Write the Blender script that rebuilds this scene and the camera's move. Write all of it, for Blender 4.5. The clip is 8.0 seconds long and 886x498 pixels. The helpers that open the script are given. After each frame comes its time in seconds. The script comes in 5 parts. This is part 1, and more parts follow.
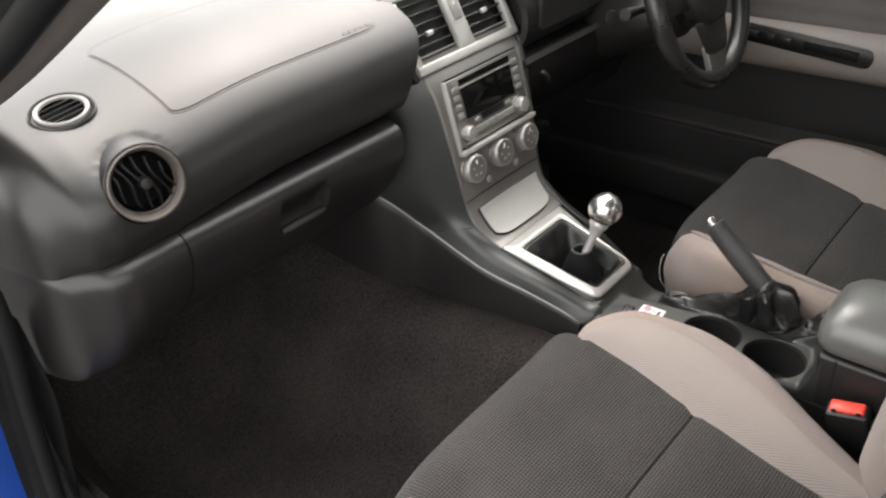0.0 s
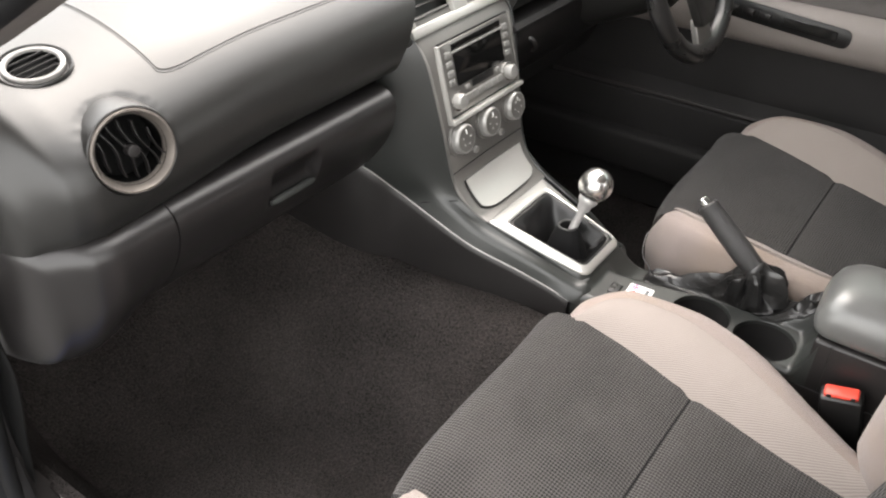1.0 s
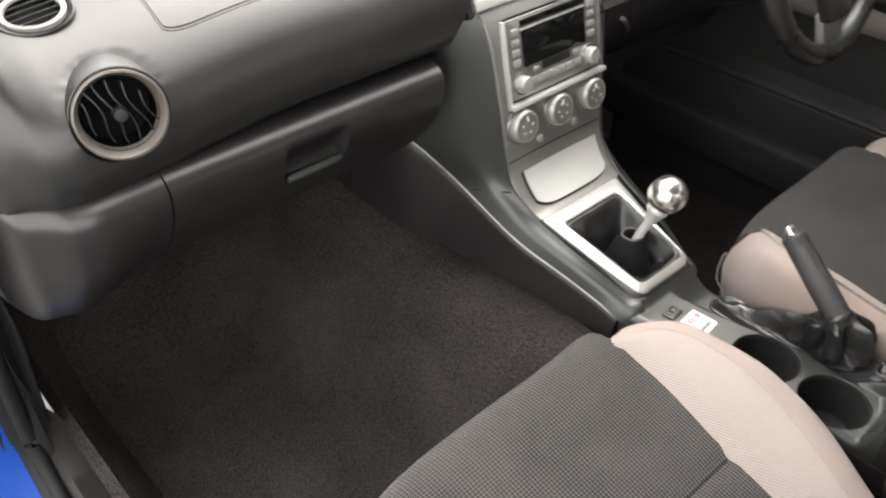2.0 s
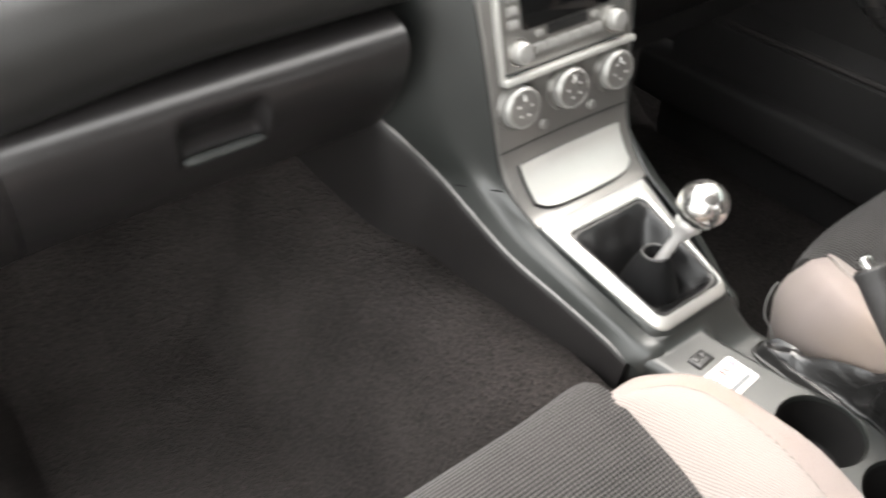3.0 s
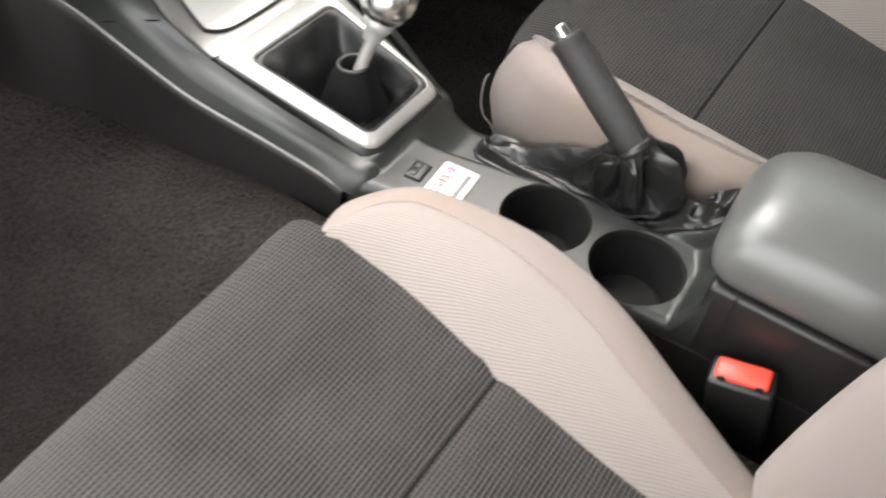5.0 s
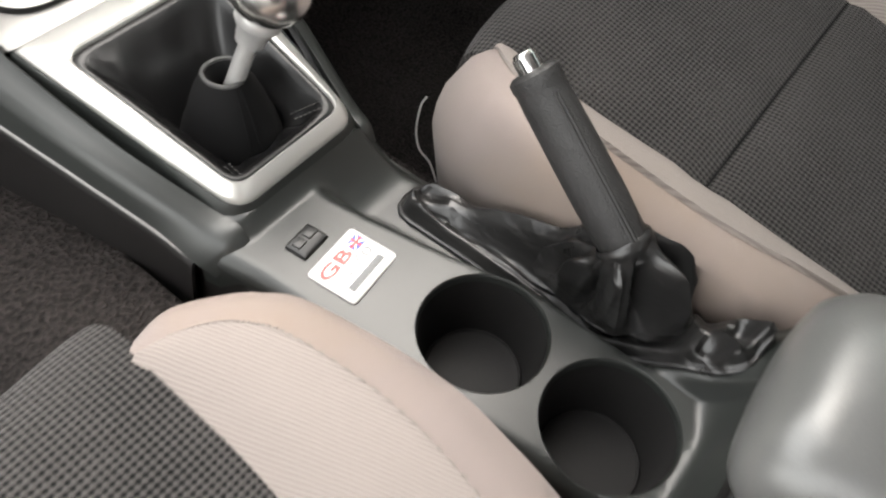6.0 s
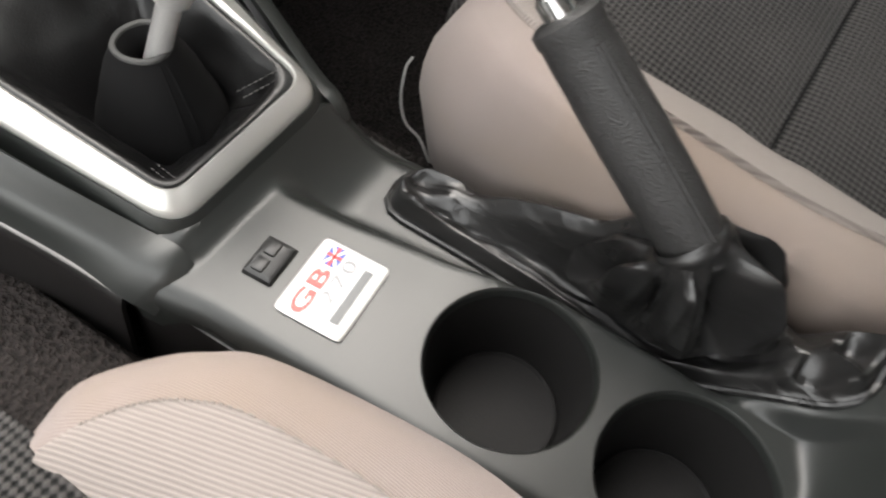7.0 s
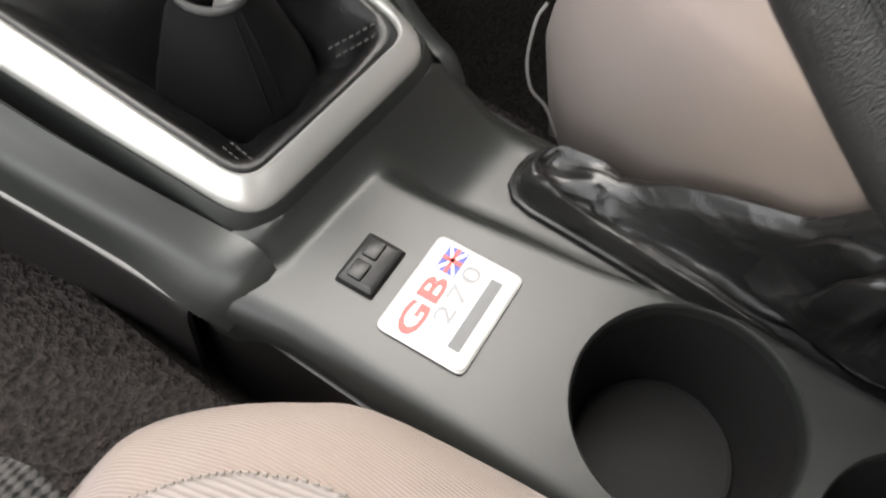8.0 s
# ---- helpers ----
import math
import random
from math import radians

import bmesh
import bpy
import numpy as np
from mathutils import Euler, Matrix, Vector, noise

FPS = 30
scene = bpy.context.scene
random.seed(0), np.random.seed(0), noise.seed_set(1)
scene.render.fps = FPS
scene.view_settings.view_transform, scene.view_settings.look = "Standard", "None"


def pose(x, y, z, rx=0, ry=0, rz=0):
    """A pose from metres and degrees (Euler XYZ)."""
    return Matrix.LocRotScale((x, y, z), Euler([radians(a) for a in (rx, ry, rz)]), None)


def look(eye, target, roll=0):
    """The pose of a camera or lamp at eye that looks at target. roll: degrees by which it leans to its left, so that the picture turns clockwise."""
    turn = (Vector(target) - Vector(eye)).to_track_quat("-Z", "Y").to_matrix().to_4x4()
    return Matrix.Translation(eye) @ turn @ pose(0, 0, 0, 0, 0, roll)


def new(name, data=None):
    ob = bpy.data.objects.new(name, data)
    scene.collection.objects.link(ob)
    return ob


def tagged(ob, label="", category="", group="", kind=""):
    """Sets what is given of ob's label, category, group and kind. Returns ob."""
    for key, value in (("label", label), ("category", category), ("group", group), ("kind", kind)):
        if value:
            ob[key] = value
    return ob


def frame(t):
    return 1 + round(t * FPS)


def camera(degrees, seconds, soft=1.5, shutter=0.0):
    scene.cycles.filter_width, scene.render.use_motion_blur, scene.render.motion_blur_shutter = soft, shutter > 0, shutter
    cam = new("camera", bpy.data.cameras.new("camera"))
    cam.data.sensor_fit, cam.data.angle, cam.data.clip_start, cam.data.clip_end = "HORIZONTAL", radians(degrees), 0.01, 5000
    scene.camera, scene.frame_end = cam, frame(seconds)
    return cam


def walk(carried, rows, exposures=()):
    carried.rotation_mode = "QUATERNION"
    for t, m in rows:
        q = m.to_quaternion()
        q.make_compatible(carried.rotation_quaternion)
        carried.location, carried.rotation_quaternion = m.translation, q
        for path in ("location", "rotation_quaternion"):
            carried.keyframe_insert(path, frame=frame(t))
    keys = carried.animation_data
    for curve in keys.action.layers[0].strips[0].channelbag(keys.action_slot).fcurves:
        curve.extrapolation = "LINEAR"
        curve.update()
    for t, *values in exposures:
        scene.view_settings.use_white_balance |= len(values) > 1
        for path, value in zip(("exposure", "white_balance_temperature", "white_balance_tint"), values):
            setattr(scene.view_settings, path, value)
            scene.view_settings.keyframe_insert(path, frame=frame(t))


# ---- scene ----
cam = camera(57.4, 8.0, soft=2.1, shutter=0.5)
PATH = [
    (0, (-0.948, -0.46, 1.122), (0.289, 0.693, 0.055), -4.7),
    (0.5, (-0.983, -0.38, 1.125), (0.28, 0.679, -0.008), -2.2),
    (1, (-0.965, -0.342, 1.118), (0.348, 0.618, -0.046), 0.3),
    (1.5, (-0.9, -0.354, 1.108), (0.327, 0.68, -0.086), 1.0),
    (1.7, (-0.862, -0.36, 1.115), (0.298, 0.706, -0.118), 1.3),
    (2.8, (-0.632, -0.303, 1.016), (0.232, 0.959, -0.273), 0.3),
    (3, (-0.59, -0.274, 0.984), (0.332, 0.942, -0.31), 0.5),
    (3.5, (-0.519, -0.237, 0.94), (0.535, 0.797, -0.409), 2.9),
    (4, (-0.538, -0.256, 0.922), (0.598, 0.553, -0.511), 5.6),
    (4.5, (-0.553, -0.272, 0.911), (0.565, 0.447, -0.583), 3.9),
    (5, (-0.49, -0.299, 0.896), (0.611, 0.382, -0.628), 3.9),
    (5.2, (-0.436, -0.309, 0.874), (0.641, 0.415, -0.648), 4.4),
    (6.3, (-0.221, -0.181, 0.763), (0.792, 0.33, -0.884), 12.6),
    (6.5, (-0.208, -0.179, 0.748), (0.799, 0.295, -0.914), 12.0),
    (7, (-0.182, -0.148, 0.704), (0.8, 0.327, -0.973), 9.2),
    (7.5, (-0.163, -0.109, 0.673), (0.746, 0.445, -1.02), 4.5),
    (8, (-0.146, -0.095, 0.633), (0.684, 0.482, -1.093), 2.1),
]
# exposure of the whole clip
EXPOSURES = [(0, 2.55, 6850, 13), (0.5, 3.04, 6850, 13), (1.0, 3.05, 6850, 13), (1.5, 3.0, 6850, 13), (2.9, 3.48, 6750, 11), (3.5, 3.48, 6750, 11), (4.0, 3.14, 6750, 11), (5.0, 3.15, 6700, 11), (6.4, 2.82, 6750, 11), (8, 2.76, 6700, 11)]

walk(cam, [(t, look(eye, target, roll)) for t, eye, target, roll in PATH], EXPOSURES)

# ---------------------------------------------------------------- light
world = bpy.data.worlds.new("overcast_sky")
scene.world = world
world.use_nodes = True
wn, wl = world.node_tree.nodes, world.node_tree.links
sky = wn.new("ShaderNodeTexSky")
sky.sky_type = "NISHITA"
sky.sun_disc = False
sky.sun_elevation = radians(59)
sky.sun_rotation = radians(60)
sky.air_density = 1.6
sky.dust_density = 5.0
sky.ozone_density = 0.6
wn["Background"].inputs["Strength"].default_value = 0.15
# thin high cloud: the sky's blue is washed out
cloud = wn.new("ShaderNodeHueSaturation")
cloud.inputs["Saturation"].default_value = 0.35
wl.new(sky.outputs[0], cloud.inputs["Color"])
veil = wn.new("ShaderNodeMix")
veil.data_type = "RGBA"
veil.inputs["Factor"].default_value = 0.72
veil.inputs[7].default_value = (4.85, 4.97, 4.95, 1)
wl.new(cloud.outputs[0], veil.inputs[6])
wl.new(veil.outputs[2], wn["Background"].inputs["Color"])
sun_data = bpy.data.lights.new("sun", "SUN")
sun_data.energy = 0.4
sun_data.angle = radians(55)
sun_data.color = (1.0, 0.97, 0.93)
sun = new("sun", sun_data)
sun.matrix_world = look((2.70, 1.56, 5.20), (0, 0, 0))


# ---------------------------------------------------------------- materials
def nodes_of(name):
    m = bpy.data.materials.new(name)
    m.use_nodes = True
    nt = m.node_tree
    return m, nt, nt.nodes["Principled BSDF"]


def surface(name, low, high, rough=0.5, metal=0.0, grain=900.0, bump=0.15, blotch=9.0, depth=0.0006, coat=0.0, rough_var=0.1, spec=0.5, crease=0.0, share=0.35):
    """Grained surface: colour wanders between low and high, with fine relief."""
    m, nt, bsdf = nodes_of(name)
    n, l = nt.nodes, nt.links
    tc = n.new("ShaderNodeTexCoord")
    big = n.new("ShaderNodeTexNoise")
    big.inputs["Scale"].default_value = blotch
    big.inputs["Detail"].default_value = 5
    l.new(tc.outputs["Object"], big.inputs["Vector"])
    fine = n.new("ShaderNodeTexNoise")
    fine.inputs["Scale"].default_value = grain
    fine.inputs["Detail"].default_value = 2
    l.new(tc.outputs["Object"], fine.inputs["Vector"])
    both = n.new("ShaderNodeMix")
    both.inputs["Factor"].default_value = share
    l.new(big.outputs["Fac"], both.inputs["A"])
    l.new(fine.outputs["Fac"], both.inputs["B"])
    ramp = n.new("ShaderNodeValToRGB")
    ramp.color_ramp.elements[0].position, ramp.color_ramp.elements[1].position = 0.3, 0.7
    ramp.color_ramp.elements[0].color = (*low, 1)
    ramp.color_ramp.elements[1].color = (*high, 1)
    l.new(both.outputs["Result"], ramp.inputs["Fac"])
    l.new(ramp.outputs["Color"], bsdf.inputs["Base Color"])
    mr = n.new("ShaderNodeMapRange")
    mr.inputs["To Min"].default_value = max(0.02, rough - rough_var)
    mr.inputs["To Max"].default_value = min(1, rough + rough_var)
    l.new(big.outputs["Fac"], mr.inputs["Value"])
    l.new(mr.outputs["Result"], bsdf.inputs["Roughness"])
    bsdf.inputs["Metallic"].default_value = metal
    bsdf.inputs["Coat Weight"].default_value = coat
    bsdf.inputs["Specular IOR Level"].default_value = spec
    if bump:
        b = n.new("ShaderNodeBump")
        b.inputs["Strength"].default_value = bump
        b.inputs["Distance"].default_value = depth
        l.new(fine.outputs["Fac"], b.inputs["Height"])
        l.new(b.outputs["Normal"], bsdf.inputs["Normal"])
        if crease:
            # sharp soft-leather wrinkles: ridges where a stretched noise crosses its middle
            stretch = n.new("ShaderNodeMapping")
            stretch.inputs["Rotation"].default_value = (0.5, 0.3, 0.7)
            stretch.inputs["Scale"].default_value = (1.0, 0.45, 1.0)
            l.new(tc.outputs["Object"], stretch.inputs["Vector"])
            wr = n.new("ShaderNodeTexNoise")
            wr.inputs["Scale"].default_value = 30
            wr.inputs["Detail"].default_value = 2.5
            wr.inputs["Distortion"].default_value = 0.8
            l.new(stretch.outputs[0], wr.inputs["Vector"])
            mid, ab = n.new("ShaderNodeMath"), n.new("ShaderNodeMath")
            mid.operation, ab.operation = "SUBTRACT", "ABSOLUTE"
            mid.inputs[1].default_value = 0.5
            l.new(wr.outputs["Fac"], mid.inputs[0])
            l.new(mid.outputs[0], ab.inputs[0])
            c = n.new("ShaderNodeBump")
            c.inputs["Strength"].default_value = 1.0
            c.inputs["Distance"].default_value = crease
            c.invert = True
            l.new(ab.outputs[0], c.inputs["Height"])
            l.new(b.outputs["Normal"], c.inputs["Normal"])
            l.new(c.outputs["Normal"], bsdf.inputs["Normal"])
    return m


def woven(name, low, high, pitch_a, pitch_b, angle, rough=0.85, strength=0.6, depth=0.001, sheen=0.3, cross=True, blotch=14.0, around=None, span=(0.3, 1.0), stain=None):
    """Cloth with two crossing sets of ribs (or one) at a real pitch in metres."""
    m, nt, bsdf = nodes_of(name)
    n, l = nt.nodes, nt.links
    tc = n.new("ShaderNodeTexCoord")
    warp = n.new("ShaderNodeTexNoise")
    warp.inputs["Scale"].default_value = 30
    l.new(tc.outputs["Object"], warp.inputs["Vector"])
    add = n.new("ShaderNodeVectorMath")
    add.operation = "MULTIPLY_ADD"
    add.inputs[1].default_value = (0.0012, 0.0012, 0.0012)
    l.new(warp.outputs["Color"], add.inputs[0])
    l.new(tc.outputs["Object"], add.inputs[2])
    mp = n.new("ShaderNodeMapping")
    mp.inputs["Rotation"].default_value = (0, 0, radians(angle))
    l.new(add.outputs[0], mp.inputs["Vector"])
    if around is not None:
        # ribs that run along the length of a rounded side, mirrored about its middle
        sep, com = n.new("ShaderNodeSeparateXYZ"), n.new("ShaderNodeCombineXYZ")
        l.new(add.outputs[0], sep.inputs[0])
        off, ab, dif = [n.new("ShaderNodeMath") for _ in range(3)]
        off.operation, ab.operation, dif.operation = "SUBTRACT", "ABSOLUTE", "SUBTRACT"
        off.inputs[1].default_value = around
        l.new(sep.outputs["X"], off.inputs[0])
        l.new(off.outputs[0], ab.inputs[0])
        l.new(sep.outputs["Z"], dif.inputs[0])
        wider = n.new("ShaderNodeMath")
        wider.operation = "MULTIPLY"
        wider.inputs[1].default_value = 1.3
        l.new(ab.outputs[0], wider.inputs[0])
        l.new(wider.outputs[0], dif.inputs[1])
        l.new(dif.outputs[0], com.inputs["X"])
        l.new(sep.outputs["Y"], com.inputs["Y"])
        l.new(com.outputs[0], mp.inputs["Vector"])
    waves = []
    for axis, pitch in (("X", pitch_a), ("Y", pitch_b)):
        w = n.new("ShaderNodeTexWave")
        w.wave_type, w.bands_direction, w.wave_profile = "BANDS", axis, "SIN"
        w.inputs["Scale"].default_value = 0.314 / pitch
        l.new(mp.outputs["Vector"], w.inputs["Vector"])
        waves.append(w)
    if cross:
        mul = n.new("ShaderNodeMath")
        mul.operation = "ADD"
        l.new(waves[0].outputs["Fac"], mul.inputs[0])
        l.new(waves[1].outputs["Fac"], mul.inputs[1])
        half = n.new("ShaderNodeMath")
        half.operation = "MULTIPLY"
        half.inputs[1].default_value = 0.5
        l.new(mul.outputs[0], half.inputs[0])
        height = half.outputs[0]
    else:
        height = waves[0].outputs["Fac"]
    fuzz = n.new("ShaderNodeTexNoise")
    fuzz.inputs["Scale"].default_value = 1500
    l.new(tc.outputs["Object"], fuzz.inputs["Vector"])
    big = n.new("ShaderNodeTexNoise")
    big.inputs["Scale"].default_value = blotch
    big.inputs["Detail"].default_value = 4
    l.new(tc.outputs["Object"], big.inputs["Vector"])
    s1 = n.new("ShaderNodeMath")
    s1.operation = "MULTIPLY_ADD"
    s1.inputs[1].default_value = 0.25
    l.new(fuzz.outputs["Fac"], s1.inputs[0])
    l.new(height, s1.inputs[2])
    s2 = n.new("ShaderNodeMath")
    s2.operation = "MULTIPLY_ADD"
    s2.inputs[1].default_value = 0.5
    l.new(big.outputs["Fac"], s2.inputs[0])
    l.new(s1.outputs[0], s2.inputs[2])
    ramp = n.new("ShaderNodeValToRGB")
    ramp.color_ramp.elements[0].position, ramp.color_ramp.elements[1].position = span
    ramp.color_ramp.elements[0].color = (*low, 1)
    ramp.color_ramp.elements[1].color = (*high, 1)
    l.new(s2.outputs[0], ramp.inputs["Fac"])
    l.new(ramp.outputs["Color"], bsdf.inputs["Base Color"])
    if stain:
        spot, edge, worn = n.new("ShaderNodeTexNoise"), n.new("ShaderNodeMapRange"), n.new("ShaderNodeMix")
        spot.inputs["Scale"].default_value = 8
        spot.inputs["Detail"].default_value = 4
        edge.inputs["From Min"].default_value, edge.inputs["From Max"].default_value = 0.45, 0.68
        edge.inputs["To Max"].default_value = 0.45
        worn.data_type = "RGBA"
        worn.inputs[7].default_value = (*stain, 1)
        l.new(tc.outputs["Object"], spot.inputs["Vector"])
        l.new(spot.outputs["Fac"], edge.inputs["Value"])
        l.new(edge.outputs[0], worn.inputs["Factor"])
        l.new(ramp.outputs["Color"], worn.inputs[6])
        l.new(worn.outputs[2], bsdf.inputs["Base Color"])
    bsdf.inputs["Roughness"].default_value = rough
    bsdf.inputs["Sheen Weight"].default_value = sheen
    bsdf.inputs["Specular IOR Level"].default_value = 0.25
    b = n.new("ShaderNodeBump")
    b.inputs["Strength"].default_value = strength
    b.inputs["Distance"].default_value = depth
    l.new(s1.outputs[0], b.inputs["Height"])
    l.new(b.outputs["Normal"], bsdf.inputs["Normal"])
    return m


M_DASH = surface("dash_plastic", (0.0115, 0.0112, 0.0108), (0.0182, 0.0178, 0.0170), 0.33, grain=1400, bump=0.3, depth=0.0004, blotch=6, spec=0.5, rough_var=0.13)
M_DASHLOW = surface("lower_trim_plastic", (0.0105, 0.0096, 0.0096), (0.0150, 0.0136, 0.0136), 0.32, grain=1400, bump=0.25, depth=0.0004, spec=0.5)
M_CONSOLE = surface("console_plastic", (0.0160, 0.0176, 0.0166), (0.0235, 0.0258, 0.0243), 0.37, grain=1800, bump=0.2, depth=0.0003, spec=0.6)
M_BLACK = surface("black_plastic", (0.008, 0.008, 0.008), (0.014, 0.014, 0.014), 0.4, grain=900, bump=0.1)
M_MATT = surface("matt_black_trim", (0.010, 0.0095, 0.0095), (0.018, 0.017, 0.017), 0.7, grain=900, bump=0.2, spec=0.3)
M_VOID = surface("duct_black", (0.003, 0.003, 0.003), (0.005, 0.005, 0.005), 0.85, grain=300, bump=0.0, spec=0.1)
M_GLOSS = surface("black_gloss", (0.004, 0.004, 0.004), (0.006, 0.006, 0.006), 0.08, grain=300, bump=0.0, rough_var=0.03)
M_SILVER = surface("silver_paint", (0.49, 0.485, 0.46), (0.56, 0.555, 0.53), 0.30, metal=0.48, grain=2600, bump=0.05, depth=0.0002, rough_var=0.06)
M_FASCIA = surface("gunmetal_fascia", (0.20, 0.193, 0.184), (0.25, 0.242, 0.231), 0.34, metal=0.65, grain=2600, bump=0.06, depth=0.0002, rough_var=0.06)
M_CHROME = surface("polished_metal", (0.72, 0.71, 0.69), (0.78, 0.77, 0.75), 0.25, metal=1.0, grain=500, bump=0.0, rough_var=0.04)
M_STEEL = surface("satin_metal", (0.52, 0.51, 0.50), (0.62, 0.61, 0.60), 0.34, metal=0.55, grain=900, bump=0.05)
M_SUEDE = surface("black_suede", (0.0030, 0.0030, 0.0033), (0.0075, 0.0073, 0.0076), 0.9, grain=1600, bump=0.3, depth=0.0005, spec=0.2)
M_LEATHER = surface("black_leather", (0.010, 0.0097, 0.0097), (0.016, 0.0157, 0.0157), 0.31, grain=900, bump=0.3, depth=0.0005, blotch=20, spec=0.65, crease=0.0032)
M_GAITER = surface("dull_black_leather", (0.0042, 0.0041, 0.0043), (0.0085, 0.0083, 0.0086), 0.34, grain=900, bump=0.3, depth=0.0005, blotch=20, spec=0.5)
M_RIM = surface("smooth_wheel_leather", (0.010, 0.0097, 0.0097), (0.018, 0.0175, 0.0173), 0.30, grain=900, bump=0.15, depth=0.0004, blotch=20, spec=0.7)
M_GRIP = surface("grey_grip_leather", (0.018, 0.0175, 0.0175), (0.034, 0.033, 0.0328), 0.38, grain=950, bump=0.8, depth=0.0011, blotch=25, spec=0.6)
M_ARM = surface("armrest_vinyl", (0.095, 0.096, 0.093), (0.120, 0.121, 0.118), 0.30, grain=900, bump=0.3, depth=0.0004, blotch=8, spec=0.8)
M_CARPET = surface("black_carpet", (0.005, 0.0045, 0.0045), (0.054, 0.0470, 0.0448), 0.95, grain=300, bump=1.0, depth=0.008, blotch=5.5, rough_var=0.03, spec=0.1, share=0.6)
M_BRONZE = surface("bronze_grey_paint", (0.15, 0.132, 0.118), (0.20, 0.178, 0.16), 0.36, metal=0.5, grain=1800, bump=0.05, depth=0.0002)
M_HEM = surface("pale_hem_thread", (0.022, 0.022, 0.0215), (0.075, 0.074, 0.072), 0.6, grain=1500, bump=0.5)
M_BEAD = surface("satin_edge", (0.24, 0.232, 0.225), (0.29, 0.28, 0.27), 0.25, grain=900, bump=0.05)
M_RUBBER = surface("rubber_seal", (0.006, 0.006, 0.006), (0.011, 0.011, 0.011), 0.6, grain=300, bump=0.2, spec=0.2)
M_WEAVE = woven("dark_mesh_cloth", (0.0022, 0.0021, 0.0021), (0.057, 0.0530, 0.0512), 0.0044, 0.0038, 0, strength=1.0, depth=0.0016, sheen=0.10, span=(0.6, 1.0))
M_RIB = woven("ribbed_beige_cloth", (0.212, 0.182, 0.166), (0.284, 0.246, 0.226), 0.0020, 0.0020, -15, strength=0.42, depth=0.0010, cross=False, sheen=0.15)
M_KNIT = woven("beige_knit_cloth", (0.205, 0.168, 0.154), (0.280, 0.232, 0.216), 0.0014, 0.0014, 0, strength=0.45, depth=0.0006, cross=False, around=-0.339, sheen=0.15, stain=(0.265, 0.200, 0.150))
M_DOORCLOTH = woven("grey_door_cloth", (0.075, 0.068, 0.065), (0.105, 0.096, 0.092), 0.0016, 0.0016, 0, strength=0.3, depth=0.0004)
M_DOORTRIM = surface("beige_door_vinyl", (0.20, 0.176, 0.163), (0.24, 0.213, 0.198), 0.6, grain=900, bump=0.2)
M_PILLAR = surface("pillar_trim", (0.13, 0.115, 0.105), (0.17, 0.15, 0.138), 0.7, grain=1200, bump=0.2)
M_BLUE = surface("blue_car_paint", (0.002, 0.026, 0.15), (0.003, 0.033, 0.19), 0.5, metal=0.0, grain=2000, bump=0.0, spec=0.15)
M_RED = surface("red_plastic", (0.78, 0.07, 0.045), (0.85, 0.09, 0.06), 0.35, grain=300, bump=0.0)
M_WHITE = surface("white_enamel", (0.80, 0.80, 0.79), (0.84, 0.84, 0.83), 0.25, grain=300, bump=0.0)
M_REDINK = surface("red_ink", (0.62, 0.04, 0.04), (0.68, 0.06, 0.05), 0.4, grain=300, bump=0.0)
M_MIDINK = surface("mid_grey_ink", (0.20, 0.20, 0.21), (0.26, 0.26, 0.27), 0.4, grain=300, bump=0.0)
M_GREYINK = surface("grey_ink", (0.07, 0.075, 0.08), (0.11, 0.115, 0.12), 0.4, grain=300, bump=0.0)
M_BLUEINK = surface("blue_ink", (0.04, 0.05, 0.30), (0.05, 0.06, 0.35), 0.4, grain=300, bump=0.0)
M_PALEINK = surface("pale_print", (0.52, 0.51, 0.49), (0.58, 0.57, 0.55), 0.5, grain=300, bump=0.0)
M_BUTTON = surface("button_grey", (0.27, 0.265, 0.255), (0.33, 0.325, 0.31), 0.38, metal=0.4, grain=800, bump=0.05)
M_THREAD = surface("seam_thread", (0.20, 0.175, 0.155), (0.26, 0.225, 0.20), 0.8, grain=800, bump=0.2)
M_DARKTHREAD = surface("dark_seam_thread", (0.04, 0.038, 0.037), (0.06, 0.057, 0.055), 0.7, grain=800, bump=0.2)
M_ROOF = surface("headlining", (0.56, 0.54, 0.515), (0.62, 0.60, 0.575), 0.9, grain=500, bump=0.2)
M_GROUND = surface("paving", (0.045, 0.045, 0.045), (0.080, 0.080, 0.078), 0.9, grain=60, bump=0.5, depth=0.004, blotch=1.5)
M_SILL = surface("sill_trim_plastic", (0.015, 0.0135, 0.0130), (0.024, 0.0215, 0.0205), 0.6, grain=1200, bump=0.25, spec=0.3)


def tinted_glass(name, tint):
    m, nt, bsdf = nodes_of(name)
    n, l = nt.nodes, nt.links
    clear, shine, mix = n.new("ShaderNodeBsdfTransparent"), n.new("ShaderNodeBsdfGlossy"), n.new("ShaderNodeMixShader")
    clear.inputs["Color"].default_value = (*tint, 1)
    shine.inputs["Roughness"].default_value = 0.03
    mix.inputs["Fac"].default_value = 0.06
    l.new(clear.outputs[0], mix.inputs[1])
    l.new(shine.outputs[0], mix.inputs[2])
    l.new(mix.outputs[0], n["Material Output"].inputs["Surface"])
    n.remove(bsdf)
    return m


# tint sets how much sky light passes the unseen driver's pane
M_GLASS = tinted_glass("tinted_side_glass", (0.42, 0.45, 0.44))


